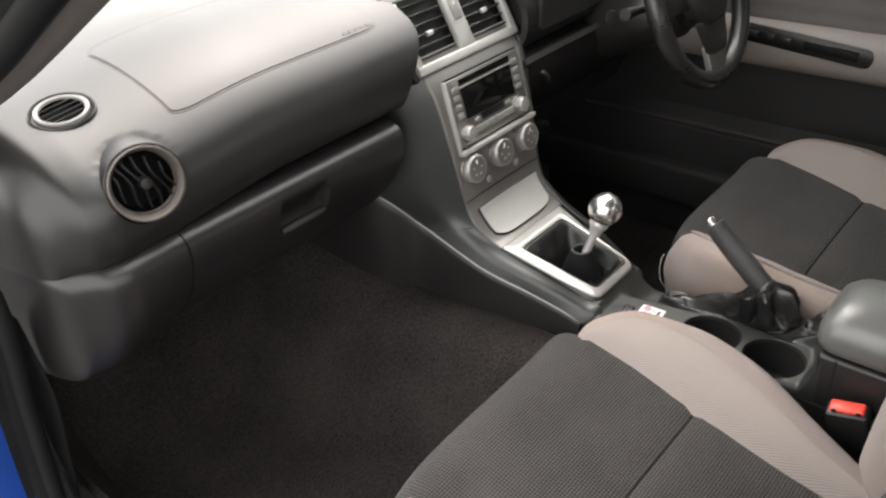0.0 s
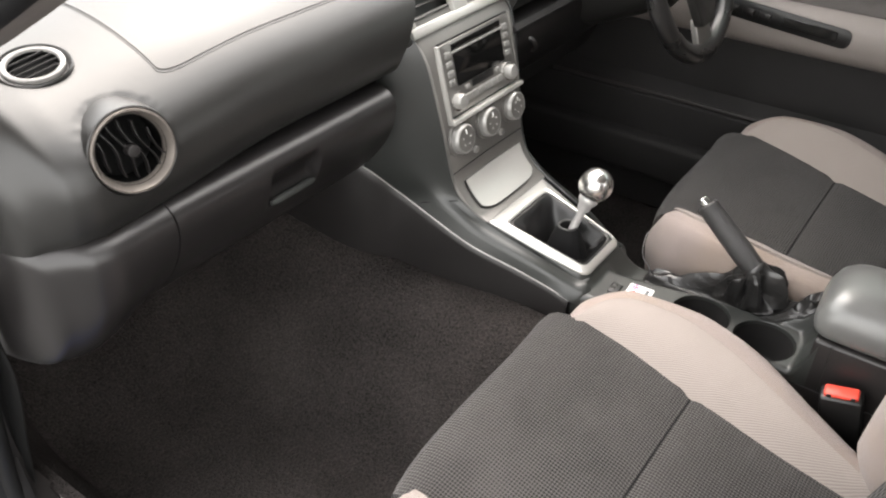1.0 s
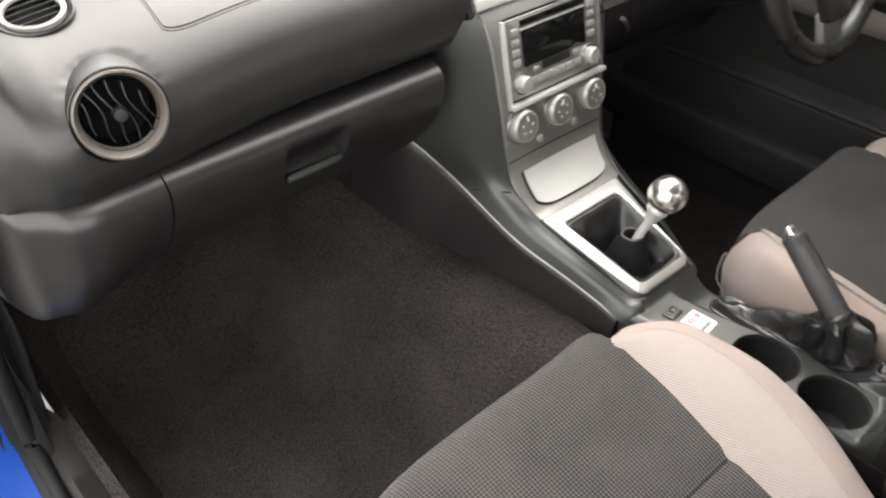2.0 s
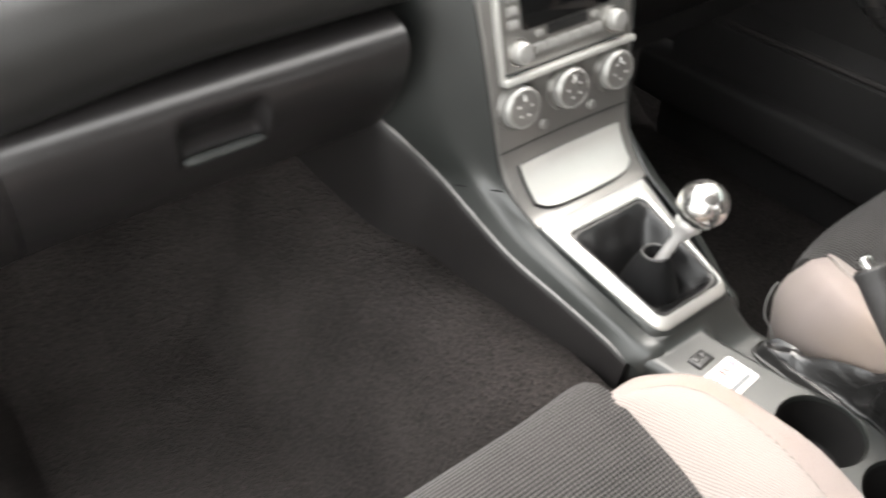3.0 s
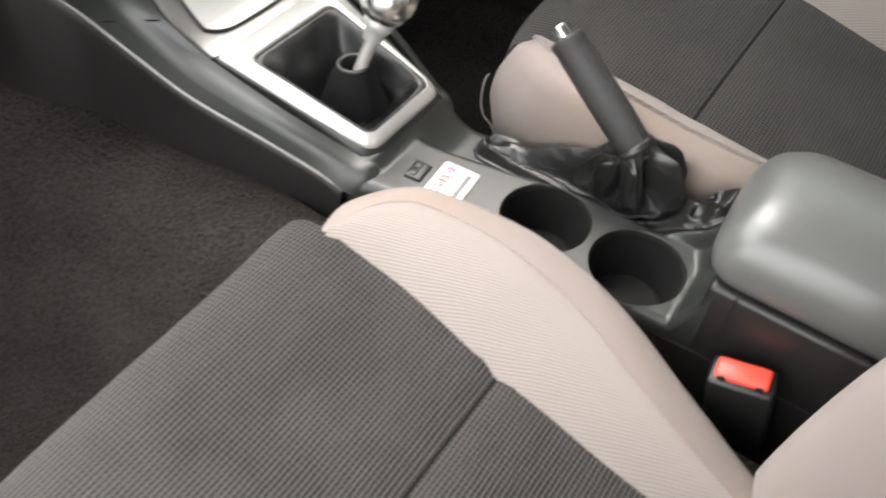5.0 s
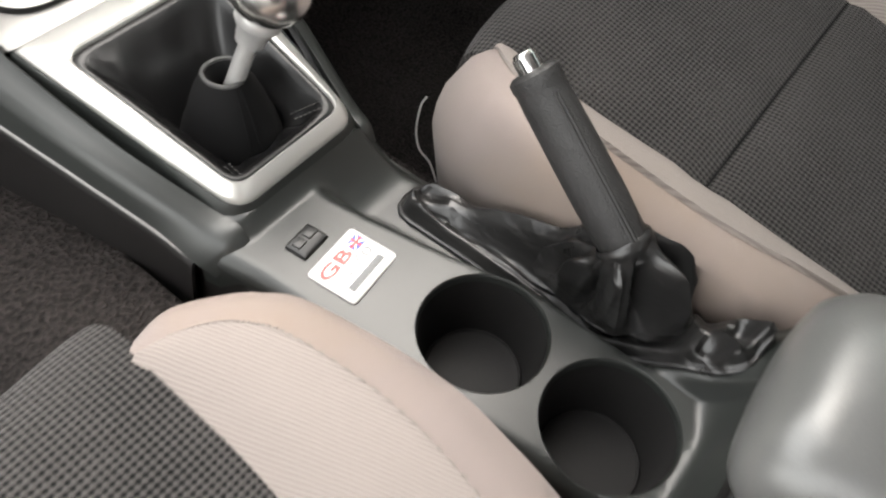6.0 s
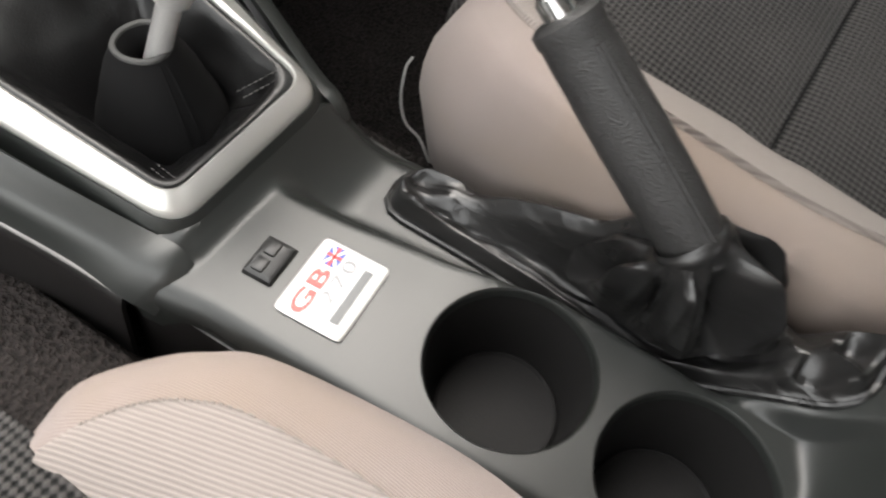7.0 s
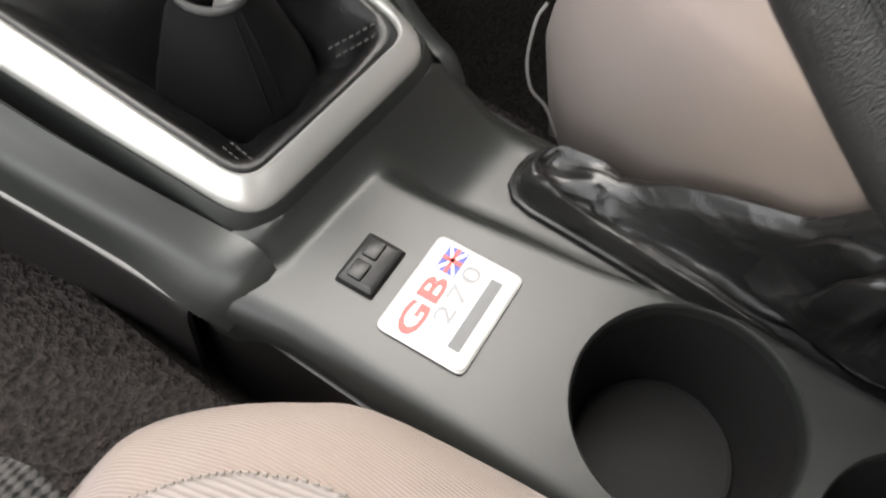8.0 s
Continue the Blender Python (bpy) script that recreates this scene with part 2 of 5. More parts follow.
# ---------------------------------------------------------------- mesh helpers
def thing(name, at, label, category, group="", kind=""):
    e = new(name)
    e.empty_display_size = 0.05
    e.location = at
    return tagged(e, label, category, group, kind)


def place_of(ob):
    m = Matrix.Translation(ob.location)
    while ob.parent:
        ob = ob.parent
        m = Matrix.Translation(ob.location) @ m
    return m


def part(name, bm, material, parent=None, label="", smooth=40):
    """Links a bmesh, modelled in car coordinates, as one mesh under its thing."""
    bmesh.ops.recalc_face_normals(bm, faces=bm.faces[:])
    me = bpy.data.meshes.new(name)
    bm.to_mesh(me)
    bm.free()
    me.materials.append(material)
    for p in me.polygons:
        p.use_smooth = True
    me.set_sharp_from_angle(angle=radians(smooth))
    ob = new(name, me)
    if parent is not None:
        ob.parent = parent
        if parent.type == "EMPTY":
            ob.matrix_parent_inverse = Matrix.Translation(parent.location).inverted()
    if label:
        ob["label"] = label
    return ob


def structure(name, bm, material, label, category, smooth=40):
    return tagged(part(name, bm, material, None, "", smooth), label, category, "", "structure")


def loft(rings, cyclic=True, caps=True, bm=None):
    bm = bm or bmesh.new()
    vs = [[bm.verts.new(p) for p in r] for r in rings]
    n = len(vs[0])
    for a, b in zip(vs, vs[1:]):
        for i in range(n if cyclic else n - 1):
            j = (i + 1) % n
            bm.faces.new((a[i], a[j], b[j], b[i]))
    if caps and cyclic:
        bm.faces.new(vs[0])
        bm.faces.new(vs[-1])
    return bm


def slab(rings, thick):
    """An open lofted sheet given thickness along its normals."""
    bm = loft(rings, cyclic=False, caps=False)
    bmesh.ops.recalc_face_normals(bm, faces=bm.faces[:])
    bm.normal_update()
    src = bm.verts[:]
    down = {v: bm.verts.new(v.co - v.normal * thick) for v in src}
    faces = bm.faces[:]
    edge = [e for e in bm.edges if len(e.link_faces) == 1]
    for f in faces:
        bm.faces.new([down[v] for v in reversed(f.verts[:])])
    for e in edge:
        a, b = e.verts
        bm.faces.new((a, b, down[b], down[a]))
    return bm


def cut_round(bm, m, r, deep=0.04):
    """Cuts a hole of radius r, seen along m's z, and draws its rim onto the circle."""
    inv = m.inverted()
    loc = {v: inv @ v.co for v in bm.verts}
    inside = {v for v, p in loc.items() if abs(p.z) < deep and math.hypot(p.x, p.y) < r}
    gone = [f for f in bm.faces if any(v in inside for v in f.verts)]
    rim = {v for f in gone for v in f.verts} - inside
    bmesh.ops.delete(bm, geom=gone, context="FACES")
    bmesh.ops.delete(bm, geom=[v for v in bm.verts if not v.link_faces], context="VERTS")
    for v in rim:
        if v.is_valid:
            p = loc[v]
            k = r / math.hypot(p.x, p.y)
            v.co = m @ Vector((p.x * k, p.y * k, p.z))
    return bm


def box(cx, cy, cz, sx, sy, sz, bev=0.0, seg=2, m=None, bm=None):
    bm = bm or bmesh.new()
    r = bmesh.ops.create_cube(bm, size=1.0, matrix=Matrix.Translation((cx, cy, cz)) @ Matrix.Diagonal((sx, sy, sz, 1)))
    vs = r["verts"]
    if bev:
        es = list({e for v in vs for e in v.link_edges})
        out = bmesh.ops.bevel(bm, geom=es, offset=bev, segments=seg, affect="EDGES", profile=0.5)
        vs = list({v for f in out["faces"] for v in f.verts} | {v for v in vs if v.is_valid})
    if m is not None:
        bmesh.ops.transform(bm, matrix=m, verts=vs)
    return bm


def lathe(profile, seg=32, m=None, sx=1.0, sy=1.0, bm=None, close=False, caps=True):
    """Turns (radius, height) about z, then places it by m."""
    m = m or Matrix.Identity(4)
    rings = [[m @ Vector((r * sx * math.cos(2 * math.pi * i / seg), r * sy * math.sin(2 * math.pi * i / seg), h)) for i in range(seg)] for r, h in profile]
    bm = bm or bmesh.new()
    if close:
        rings.append(rings[0])
        vs = [[bm.verts.new(p) for p in r] for r in rings[:-1]]
        vs.append(vs[0])
        for a, b in zip(vs, vs[1:]):
            for i in range(seg):
                j = (i + 1) % seg
                bm.faces.new((a[i], a[j], b[j], b[i]))
        return bm
    return loft(rings, True, caps, bm)


def tube(points, radius, seg=10, bm=None, closed=False):
    pts = [Vector(p) for p in points]
    rad = radius if isinstance(radius, (list, tuple)) else [radius] * len(pts)
    rings = []
    up = Vector((0, 0, 1))
    for i, p in enumerate(pts):
        a = pts[i - 1] if (i or closed) else pts[i]
        b = pts[(i + 1) % len(pts)] if (i < len(pts) - 1 or closed) else pts[i]
        d = (b - a).normalized()
        side = d.cross(up)
        if side.length < 1e-3:
            side = d.cross(Vector((1, 0, 0)))
        side.normalize()
        nrm = side.cross(d)
        rings.append([p + (side * math.cos(2 * math.pi * k / seg) + nrm * math.sin(2 * math.pi * k / seg)) * rad[i] for k in range(seg)])
    if closed:
        bm = bm or bmesh.new()
        vs = [[bm.verts.new(p) for p in r] for r in rings]
        for q in range(len(vs)):
            a, b = vs[q], vs[(q + 1) % len(vs)]
            for i in range(seg):
                j = (i + 1) % seg
                bm.faces.new((a[i], a[j], b[j], b[i]))
        return bm
    return loft(rings, True, True, bm)


def curve(points, n):
    """A smooth line of n points through the given ones (Catmull-Rom)."""
    p = [Vector(q) for q in points]
    p = [p[0] * 2 - p[1]] + p + [p[-1] * 2 - p[-2]]
    out = []
    spans = len(p) - 3
    for k in range(n):
        s = k / (n - 1) * spans
        i = min(int(s), spans - 1)
        t = s - i
        a, b, c, d = p[i:i + 4]
        out.append(0.5 * ((2 * b) + (c - a) * t + (2 * a - 5 * b + 4 * c - d) * t * t + (3 * b - a - 3 * c + d) * t ** 3))
    return out


def rounded(points, radius, seg=5, edge=0):
    """A closed outline with its corners rounded and edge points between them."""
    p = [Vector(q) for q in points]
    out = []
    n = len(p)
    for i in range(n):
        a, b, c = p[i - 1], p[i], p[(i + 1) % n]
        r = radius[i] if isinstance(radius, (list, tuple)) else radius
        r = min(r, (a - b).length * 0.48, (c - b).length * 0.48)
        s, e = b + (a - b).normalized() * r, b + (c - b).normalized() * r
        for k in range(seg + 1):
            t = k / seg
            out.append(s * (1 - t) ** 2 + b * 2 * t * (1 - t) + e * t * t)
        if edge:
            d = p[(i + 2) % n]
            r2 = radius[(i + 1) % n] if isinstance(radius, (list, tuple)) else radius
            r2 = min(r2, (b - c).length * 0.48, (d - c).length * 0.48)
            f = c + (b - c).normalized() * r2
            out += [e.lerp(f, k / (edge + 1)) for k in range(1, edge + 1)]
    return out


def plate(outline, thick, m=None, bev=0.0, bm=None):
    """A flat outline in x and y, raised by thick and eased round its top."""
    m = m or Matrix.Identity(4)
    pts = [Vector((q[0], q[1], 0)) for q in outline]
    c = sum(pts, Vector()) / len(pts)

    def shrink(d):
        return [q + (c - q).normalized() * d for q in pts]
    rings = [pts, [q + Vector((0, 0, thick - bev)) for q in pts]]
    if bev:
        rings.append([q + Vector((0, 0, thick - bev * 0.3)) for q in shrink(bev * 0.3)])
        rings.append([q + Vector((0, 0, thick)) for q in shrink(bev)])
    return loft([[m @ q for q in r] for r in rings], True, True, bm)


def rect(w, h):
    return [(-w / 2, -h / 2), (w / 2, -h / 2), (w / 2, h / 2), (-w / 2, h / 2)]


def rrect(w, h, r, seg=4):
    return rounded([(x, y, 0) for x, y in rect(w, h)], r, seg)


def facing(at, normal, up=(0, 0, 1)):
    """A frame at a point whose z is the normal and whose y is as near as can be to up."""
    z = Vector(normal).normalized()
    x = Vector(up).cross(z).normalized()
    y = z.cross(x)
    return Matrix.Translation(at) @ Matrix((x, y, z)).transposed().to_4x4()


def smoothstep(a, b, v):
    t = max(0.0, min(1.0, (v - a) / (b - a)))
    return t * t * (3 - 2 * t)


def lettering(name, text, size, m, material, parent, depth=0.0002, bold=0.0):
    c = bpy.data.curves.new(name, "FONT")
    c.body, c.size, c.align_x, c.align_y, c.extrude, c.resolution_u = text, size, "CENTER", "CENTER", depth, 3
    c.offset = bold
    tmp = bpy.data.objects.new(name, c)
    me = bpy.data.meshes.new_from_object(tmp)
    bpy.data.objects.remove(tmp)
    me.transform(m)
    me.materials.append(material)
    ob = new(name, me)
    ob.parent = parent
    if parent.type == "EMPTY":
        ob.matrix_parent_inverse = Matrix.Translation(parent.location).inverted()
    return ob


# ---------------------------------------------------------------- shell of the car
def sheet(points, thick):
    return slab(points, thick)


# ground outside
structure("ground", box(0, 0, -0.42, 400, 400, 0.04), M_GROUND, "grey paving outside the car", "ground")


def floor_z(x, y):
    """Footwell floor, rising to the toe board ahead and to the tunnel in the middle."""
    z = 0.07 + 0.012 * math.sin(x * 9 + y * 5)
    z += 0.55 * smoothstep(0.62, 1.05, y)
    t = smoothstep(0.37, 0.165, -x) if x < 0 else smoothstep(0.17 + 0.2 * smoothstep(0.2, 0.5, y), 0.095, x)
    z = z * (1 - t) + (0.300 + 0.12 * smoothstep(0.28, 0.75, y)) * t
    z -= 0.07 * smoothstep(0.115, 0.095, abs(x)) * smoothstep(0.45, 0.35, y)
    z += 0.10 * smoothstep(0.64, 0.70, abs(x))
    return z + 0.006 * noise.noise((x * 8, y * 8, 1))


rows = [[(x, y, floor_z(x, y)) for x in [-0.70 + 1.40 * i / 84 for i in range(85)]] for y in [-1.0 + 2.05 * j / 80 for j in range(81)]]
structure("floor", slab(rows, 0.02), M_CARPET, "worn black carpet in the footwells and over the tunnel", "carpet")

# firewall, rear wall, roof and left-over sides close the cabin
structure("firewall", box(0, 1.07, 0.36, 1.42, 0.03, 0.86, 0.004), M_BLACK, "black bulkhead behind the dashboard", "wall")
structure("wall_rear", box(0, -1.35, 0.45, 1.42, 0.03, 1.0, 0.004), M_BLACK, "plain dark wall behind the seats", "wall")
for sx, nm in ((-1, "wall_left"), (1, "wall_right")):
    structure(nm, box(sx * 0.735, 0.80, 0.40, 0.02, 0.56, 0.82, 0.004), M_MATT, "dark kick panel closing the footwell beside the dash", "wall")
# unseen walls added at both rear sides to keep sky light out
for sx, nm in ((-1, "wall_left_rear"), (1, "wall_right_rear")):
    structure(nm, box(sx * 0.70, -0.99, 0.56, 0.03, 0.72, 1.20, 0.01), M_MATT, "unseen plain dark wall added to block side light behind the seats", "wall")
structure("ceiling", slab([[(x, y, 1.24 - 0.05 * (x / 0.6) ** 2 - 0.06 * ((y + 0.6) / 0.8) ** 2) for x in [-0.58 + 1.16 * i / 12 for i in range(13)]] for y in [-1.40 + 1.42 * j / 12 for j in range(13)]], 0.02), M_ROOF, "pale grey cloth headlining", "ceiling")

# ---------------------------------------------------------------- dashboard
PAD = [(0, 1.02, 0.800), (0, 0.85, 0.822), (0, 0.70, 0.832), (0, 0.55, 0.834), (0, 0.46, 0.828), (0, 0.39, 0.810), (0, 0.345, 0.787), (0, 0.318, 0.762), (0, 0.306, 0.735), (0, 0.306, 0.705), (0, 0.318, 0.680), (0, 0.338, 0.667), (0, 0.37, 0.660)]
PAD_N = 140
PAD_LINE = curve(PAD, PAD_N)


def end_back(x):
    """How far the dash face falls back towards its outer ends."""
    a = 0.62 + max(0.0, abs(x) - 0.62) * 0.83 if abs(x) > 0.62 else abs(x)
    return 0.008 * smoothstep(0.625, 0.66, a) + 0.03 * smoothstep(0.648, 0.685, a) + 0.16 * smoothstep(0.675, 0.715, a) ** 1.5


def pad_point(x, s, lift=0.0):
    """A point of the dash pad at x, s from 0 (windscreen) to 1 (lower lip)."""
    f = max(0.0, min(1.0, s)) * (PAD_N - 1)
    i = min(int(f), PAD_N - 2)
    a, b = PAD_LINE[i], PAD_LINE[i + 1]
    p = a.lerp(b, f - i)
    d = (b - a).normalized()
    nrm = Vector((0, d.z, -d.y))
    p = p + nrm * lift
    k = smoothstep(0.60, 0.40, p.y)
    return Vector((x, p.y + end_back(x) * k, p.z - 0.022 * smoothstep(0.36, 0.655, abs(x)) - 0.03 * smoothstep(0.66, 0.72, abs(x))))


def pad_s(y):
    """The place s along the pad at which its top reaches y."""
    for i in range(PAD_N - 1):
        if PAD_LINE[i].y >= y > PAD_LINE[i + 1].y:
            return (i + (PAD_LINE[i].y - y) / (PAD_LINE[i].y - PAD_LINE[i + 1].y)) / (PAD_N - 1)
    return 1.0


dash = thing("dashboard", (0, 0.6, 0.6), "charcoal grained plastic dashboard spanning the cabin", "dashboard")


def pad_strip(x0, x1, n, slant=0.0):
    """A length of the pad; slant draws its inner end back towards the lower lip."""
    def end(k):
        return x1 - slant * smoothstep(0.50, 0.80, k / 139)
    return slab([[pad_point(x0 + (end(k) - x0) * i / n, k / 139) for k in range(140)] for i in range(n + 1)], 0.012)


VENT_SIZE = Matrix.Scale(0.885, 4)
VM = facing((-0.5825, 0.3115, 0.7365), (-0.20, -1.0, 0.17)) @ VENT_SIZE
DM = facing((-0.6005, 0.420, 0.8030), (-0.12, -0.34, 0.93), (0.25, 1, 0.3)) @ Matrix.Scale(0.80, 4)
pad = cut_round(pad_strip(-0.735, -0.118, 134, 0.052), VM, 0.0505)
part("top_pad", cut_round(pad, DM @ Matrix.Diagonal((1.15, 0.93, 1, 1)), 0.0335), M_DASH, dash)
part("driver_pad", pad_strip(0.118, 0.715, 40), M_DASH, dash)
part("centre_pad", slab([[pad_point(x, s / 59 * 0.48, 0.001) for s in range(40)] for x in (-0.118, -0.06, 0, 0.06, 0.118)], 0.012), M_DASH, dash)


def pad_panel(x0, x1, s0, s1, r, lift, n=28):
    """A panel with rounded corners that follows the pad."""
    w, h = (x1 - x0) / 2, 1.0
    rows = []
    rs = r / (w * 2)
    for j in range(n + 1):
        row = []
        for i in range(n + 1):
            u, v = -1 + 2 * i / n, -1 + 2 * j / n
            ru, rv = r / w, 0.16
            if abs(u) > 1 - ru and abs(v) > 1 - rv:
                du, dv = (abs(u) - (1 - ru)) / ru, (abs(v) - (1 - rv)) / rv
                q = max(du, dv) / max(1e-6, math.hypot(du, dv))
                u = math.copysign(1 - ru + du * q * ru, u)
                v = math.copysign(1 - rv + dv * q * rv, v)
            row.append(pad_point((x0 + x1) / 2 + u * w, s0 + (s1 - s0) * (v + 1) / 2, lift))
        rows.append(row)
    return slab(rows, 0.0025)


A0, A1 = pad_s(0.53), pad_s(0.350)
part("airbag_seam", pad_panel(-0.510, -0.173, A0 - 0.006, A1 + 0.006, 0.030, 0.0006), M_BLACK, dash, "narrow dark gap round the airbag cover")
part("airbag_cover", pad_panel(-0.5078, -0.1752, A0, A1, 0.029, 0.0016), M_DASH, dash, "smooth rounded airbag cover let into the dash top")
# worn moulded word on the cover: plain bars
for k in range(5):
    c = pad_point(-0.232 + 0.011 * k, A1 - 0.012, 0.0017)
    part("embossed_bar", plate(rrect(0.008, 0.005, 0.001, 2), 0.0005, facing(c, (0, -0.55, 0.83))), M_DASHLOW, dash)

# lower panel with the glove box
LOW = [(0, 0.360, 0.668), (0, 0.330, 0.664), (0, 0.310, 0.656), (0, 0.301, 0.642), (0, 0.303, 0.620), (0, 0.313, 0.594), (0, 0.332, 0.564), (0, 0.361, 0.532), (0, 0.40, 0.500), (0, 0.48, 0.472)]
LOW_LINE = curve(LOW, 40)


def low_point(x, i, out=0.0):
    p = LOW_LINE[i]
    a, b = LOW_LINE[max(0, i - 1)], LOW_LINE[min(39, i + 1)]
    d = (b - a).normalized()
    p = p + Vector((0, d.z, -d.y)) * out
    return Vector((x, p.y + end_back(x), p.z))


def low_strip(x0, x1, n, dent=None):
    rings = []
    for k in range(n + 1):
        x = x0 + (x1 - x0) * k / n
        rings.append([low_point(x, i, -(dent(x, i) if dent else 0)) for i in range(40)])
    return slab(rings, 0.01)


def handle_dent(x, i):
    """The hollow of the pull in the glove box lid."""
    fx = smoothstep(-0.426, -0.418, x) * smoothstep(-0.340, -0.350, x)
    return 0.016 * fx * smoothstep(12.0, 19.5, i) * smoothstep(22.6, 21.6, i)


DEEP_LINE = curve([(0, 0.360, 0.668), (0, 0.326, 0.663), (0, 0.305, 0.655), (0, 0.295, 0.640), (0, 0.293, 0.600), (0, 0.296, 0.560), (0, 0.312, 0.525), (0, 0.335, 0.497), (0, 0.375, 0.477), (0, 0.45, 0.465)], 40)


def end_point(x, i):
    """The outer end of the lower dash, deeper than the glove box lid."""
    w = smoothstep(-0.555, -0.735, x)
    p = LOW_LINE[i].lerp(DEEP_LINE[i], w)
    return Vector((x, p.y + end_back(x), p.z))


part("end_panel", slab([[end_point(-0.735 + 0.1745 * k / 44, i) for i in range(40)] for k in range(45)], 0.01), M_DASHLOW, dash)
part("driver_lower_panel", low_strip(0.118, 0.715, 30), M_DASHLOW, dash)
glove = part("glove_box_lid", low_strip(-0.5585, -0.195, 110, handle_dent), M_DASHLOW, dash, "dark glove box lid with a recessed pull")
lip = [low_point(-0.420 + 0.074 * k / 10, 22, 0.000) for k in range(11)]
part("glove_box_pull", tube(lip, [0.003] + [0.0050] * 9 + [0.003], 8), M_CONSOLE, glove)

# round side vent
vent = thing("round_air_vent", (-0.593, 0.30, 0.741), "round dark air vent with a bronze-grey ring in the dash face", "air vent")
part("bezel", lathe([(0.0475, -0.006), (0.0480, 0.002), (0.0470, 0.0045), (0.0450, 0.0048), (0.0400, -0.003), (0.0385, -0.012)], 48, VM, close=True), M_BRONZE, vent, "satin bronze-grey ring")
part("seat_ring", lathe([(0.0478, 0.0020), (0.0492, 0.0030), (0.0505, 0.0022), (0.0512, -0.0020), (0.0530, -0.045), (0.0490, -0.045)], 48, VM, close=True), M_DASH, vent)
part("barrel", lathe([(0.0398, -0.003), (0.0380, -0.044), (0.001, -0.044)], 40, VM, caps=False), M_VOID, vent)
for k in range(6):
    x0 = -0.030 + 0.012 * k
    h = math.sqrt(max(0.0003, 0.0350 ** 2 - x0 ** 2))
    rings = []
    for j in range(15):
        v = -h + 2 * h * j / 14
        x = x0 - 0.30 * v + 0.0030 * math.sin(v / 0.036 * 3.6 + 0.9 * k)
        bow = -0.010 + 0.006 * (1 - (v / 0.037) ** 2)
        rings.append([VM @ Vector((x - 0.0006, v, bow - 0.009)), VM @ Vector((x + 0.0006, v, bow - 0.009)), VM @ Vector((x + 0.0007, v, bow)), VM @ Vector((x - 0.0007, v, bow))])
    part("louvre", loft(rings), M_DASHLOW, vent)
part("knob", lathe([(0.0075, -0.01), (0.0075, 0.003), (0.0065, 0.0045), (0.001, 0.005)], 24, VM), M_DASHLOW, vent)

# small oval demister outlet on top of the dash end
dem = thing("demister_vent", (-0.600, 0.425, 0.82), "small oval slatted demister outlet in the dash top", "air vent")
part("bezel", lathe([(0.0325, -0.004), (0.0325, 0.003), (0.030, 0.0045), (0.0275, 0.0030), (0.0262, -0.003)], 40, DM, 1.15, 0.92, close=True), M_BEAD, dem, "pale oval ring")
part("surround", lathe([(0.033, -0.006), (0.037, 0.0), (0.0385, 0.0015), (0.0400, 0.0), (0.040, -0.006)], 40, DM, 1.15, 0.95, close=True), M_DASH, dem)
part("well", lathe([(0.0262, 0.0), (0.0255, -0.010), (0.001, -0.0105)], 36, DM, 1.15, 0.92, caps=False), M_VOID, dem)
for k in range(4):
    y = -0.0145 + 0.0097 * k
    w = 0.029 * math.sqrt(max(0.05, 1 - (y / 0.0245) ** 2)) * 2
    part("slat", box(0, y, 0.0002, w, 0.0018, 0.003, 0.0005, 1, DM @ pose(0, 0, 0, 0, 0, 14)), M_MATT, dem)

# ---------------------------------------------------------------- centre stack and gear console
console = thing("centre_console", (0, 0.1, 0.2), "dark plastic centre console with a silver face round the controls", "console")
# the face: y, z, half width from the seam below the vents to the tray
FACE = [(0.346, 0.722, 0.121), (0.330, 0.700, 0.118), (0.312, 0.676, 0.114), (0.300, 0.635, 0.110), (0.290, 0.590, 0.107), (0.281, 0.547, 0.104), (0.274, 0.505, 0.101), (0.268, 0.480, 0.099), (0.258, 0.462, 0.097), (0.244, 0.446, 0.094), (0.228, 0.434, 0.091), (0.214, 0.4265, 0.089)]
FACE_LINE = curve(FACE, 45)


def face_at(z):
    for a, b in zip(FACE_LINE, FACE_LINE[1:]):
        if a.y >= z >= b.y:
            t = (a.y - z) / max(1e-6, a.y - b.y)
            return a.lerp(b, t)
    return FACE_LINE[-1]


def face_frame(x, z, lift=0.0):
    """The frame of a control on the stack's face: z out of the face, y up."""
    p, q = face_at(z + 0.01), face_at(z - 0.01)
    d = Vector((0, p.x - q.x, p.y - q.y)).normalized()
    n = Vector((0, -d.z, d.y))
    c = face_at(z)
    return facing(Vector((x, c.x, z)) + n * lift, n)


face_rings = []
for f in FACE_LINE:
    y, z, w = f
    xs = [-1, -0.97, -0.9, -0.6, -0.3, 0, 0.3, 0.6, 0.9, 0.97, 1]
    face_rings.append([(w * u, y + (0.006 if abs(u) > 0.98 else 0.0018 if abs(u) > 0.95 else 0), z - (0.003 if abs(u) > 0.98 else 0)) for u in xs])
part("stack_face", slab(face_rings, 0.004), M_FASCIA, console, "gunmetal painted face of the centre stack")

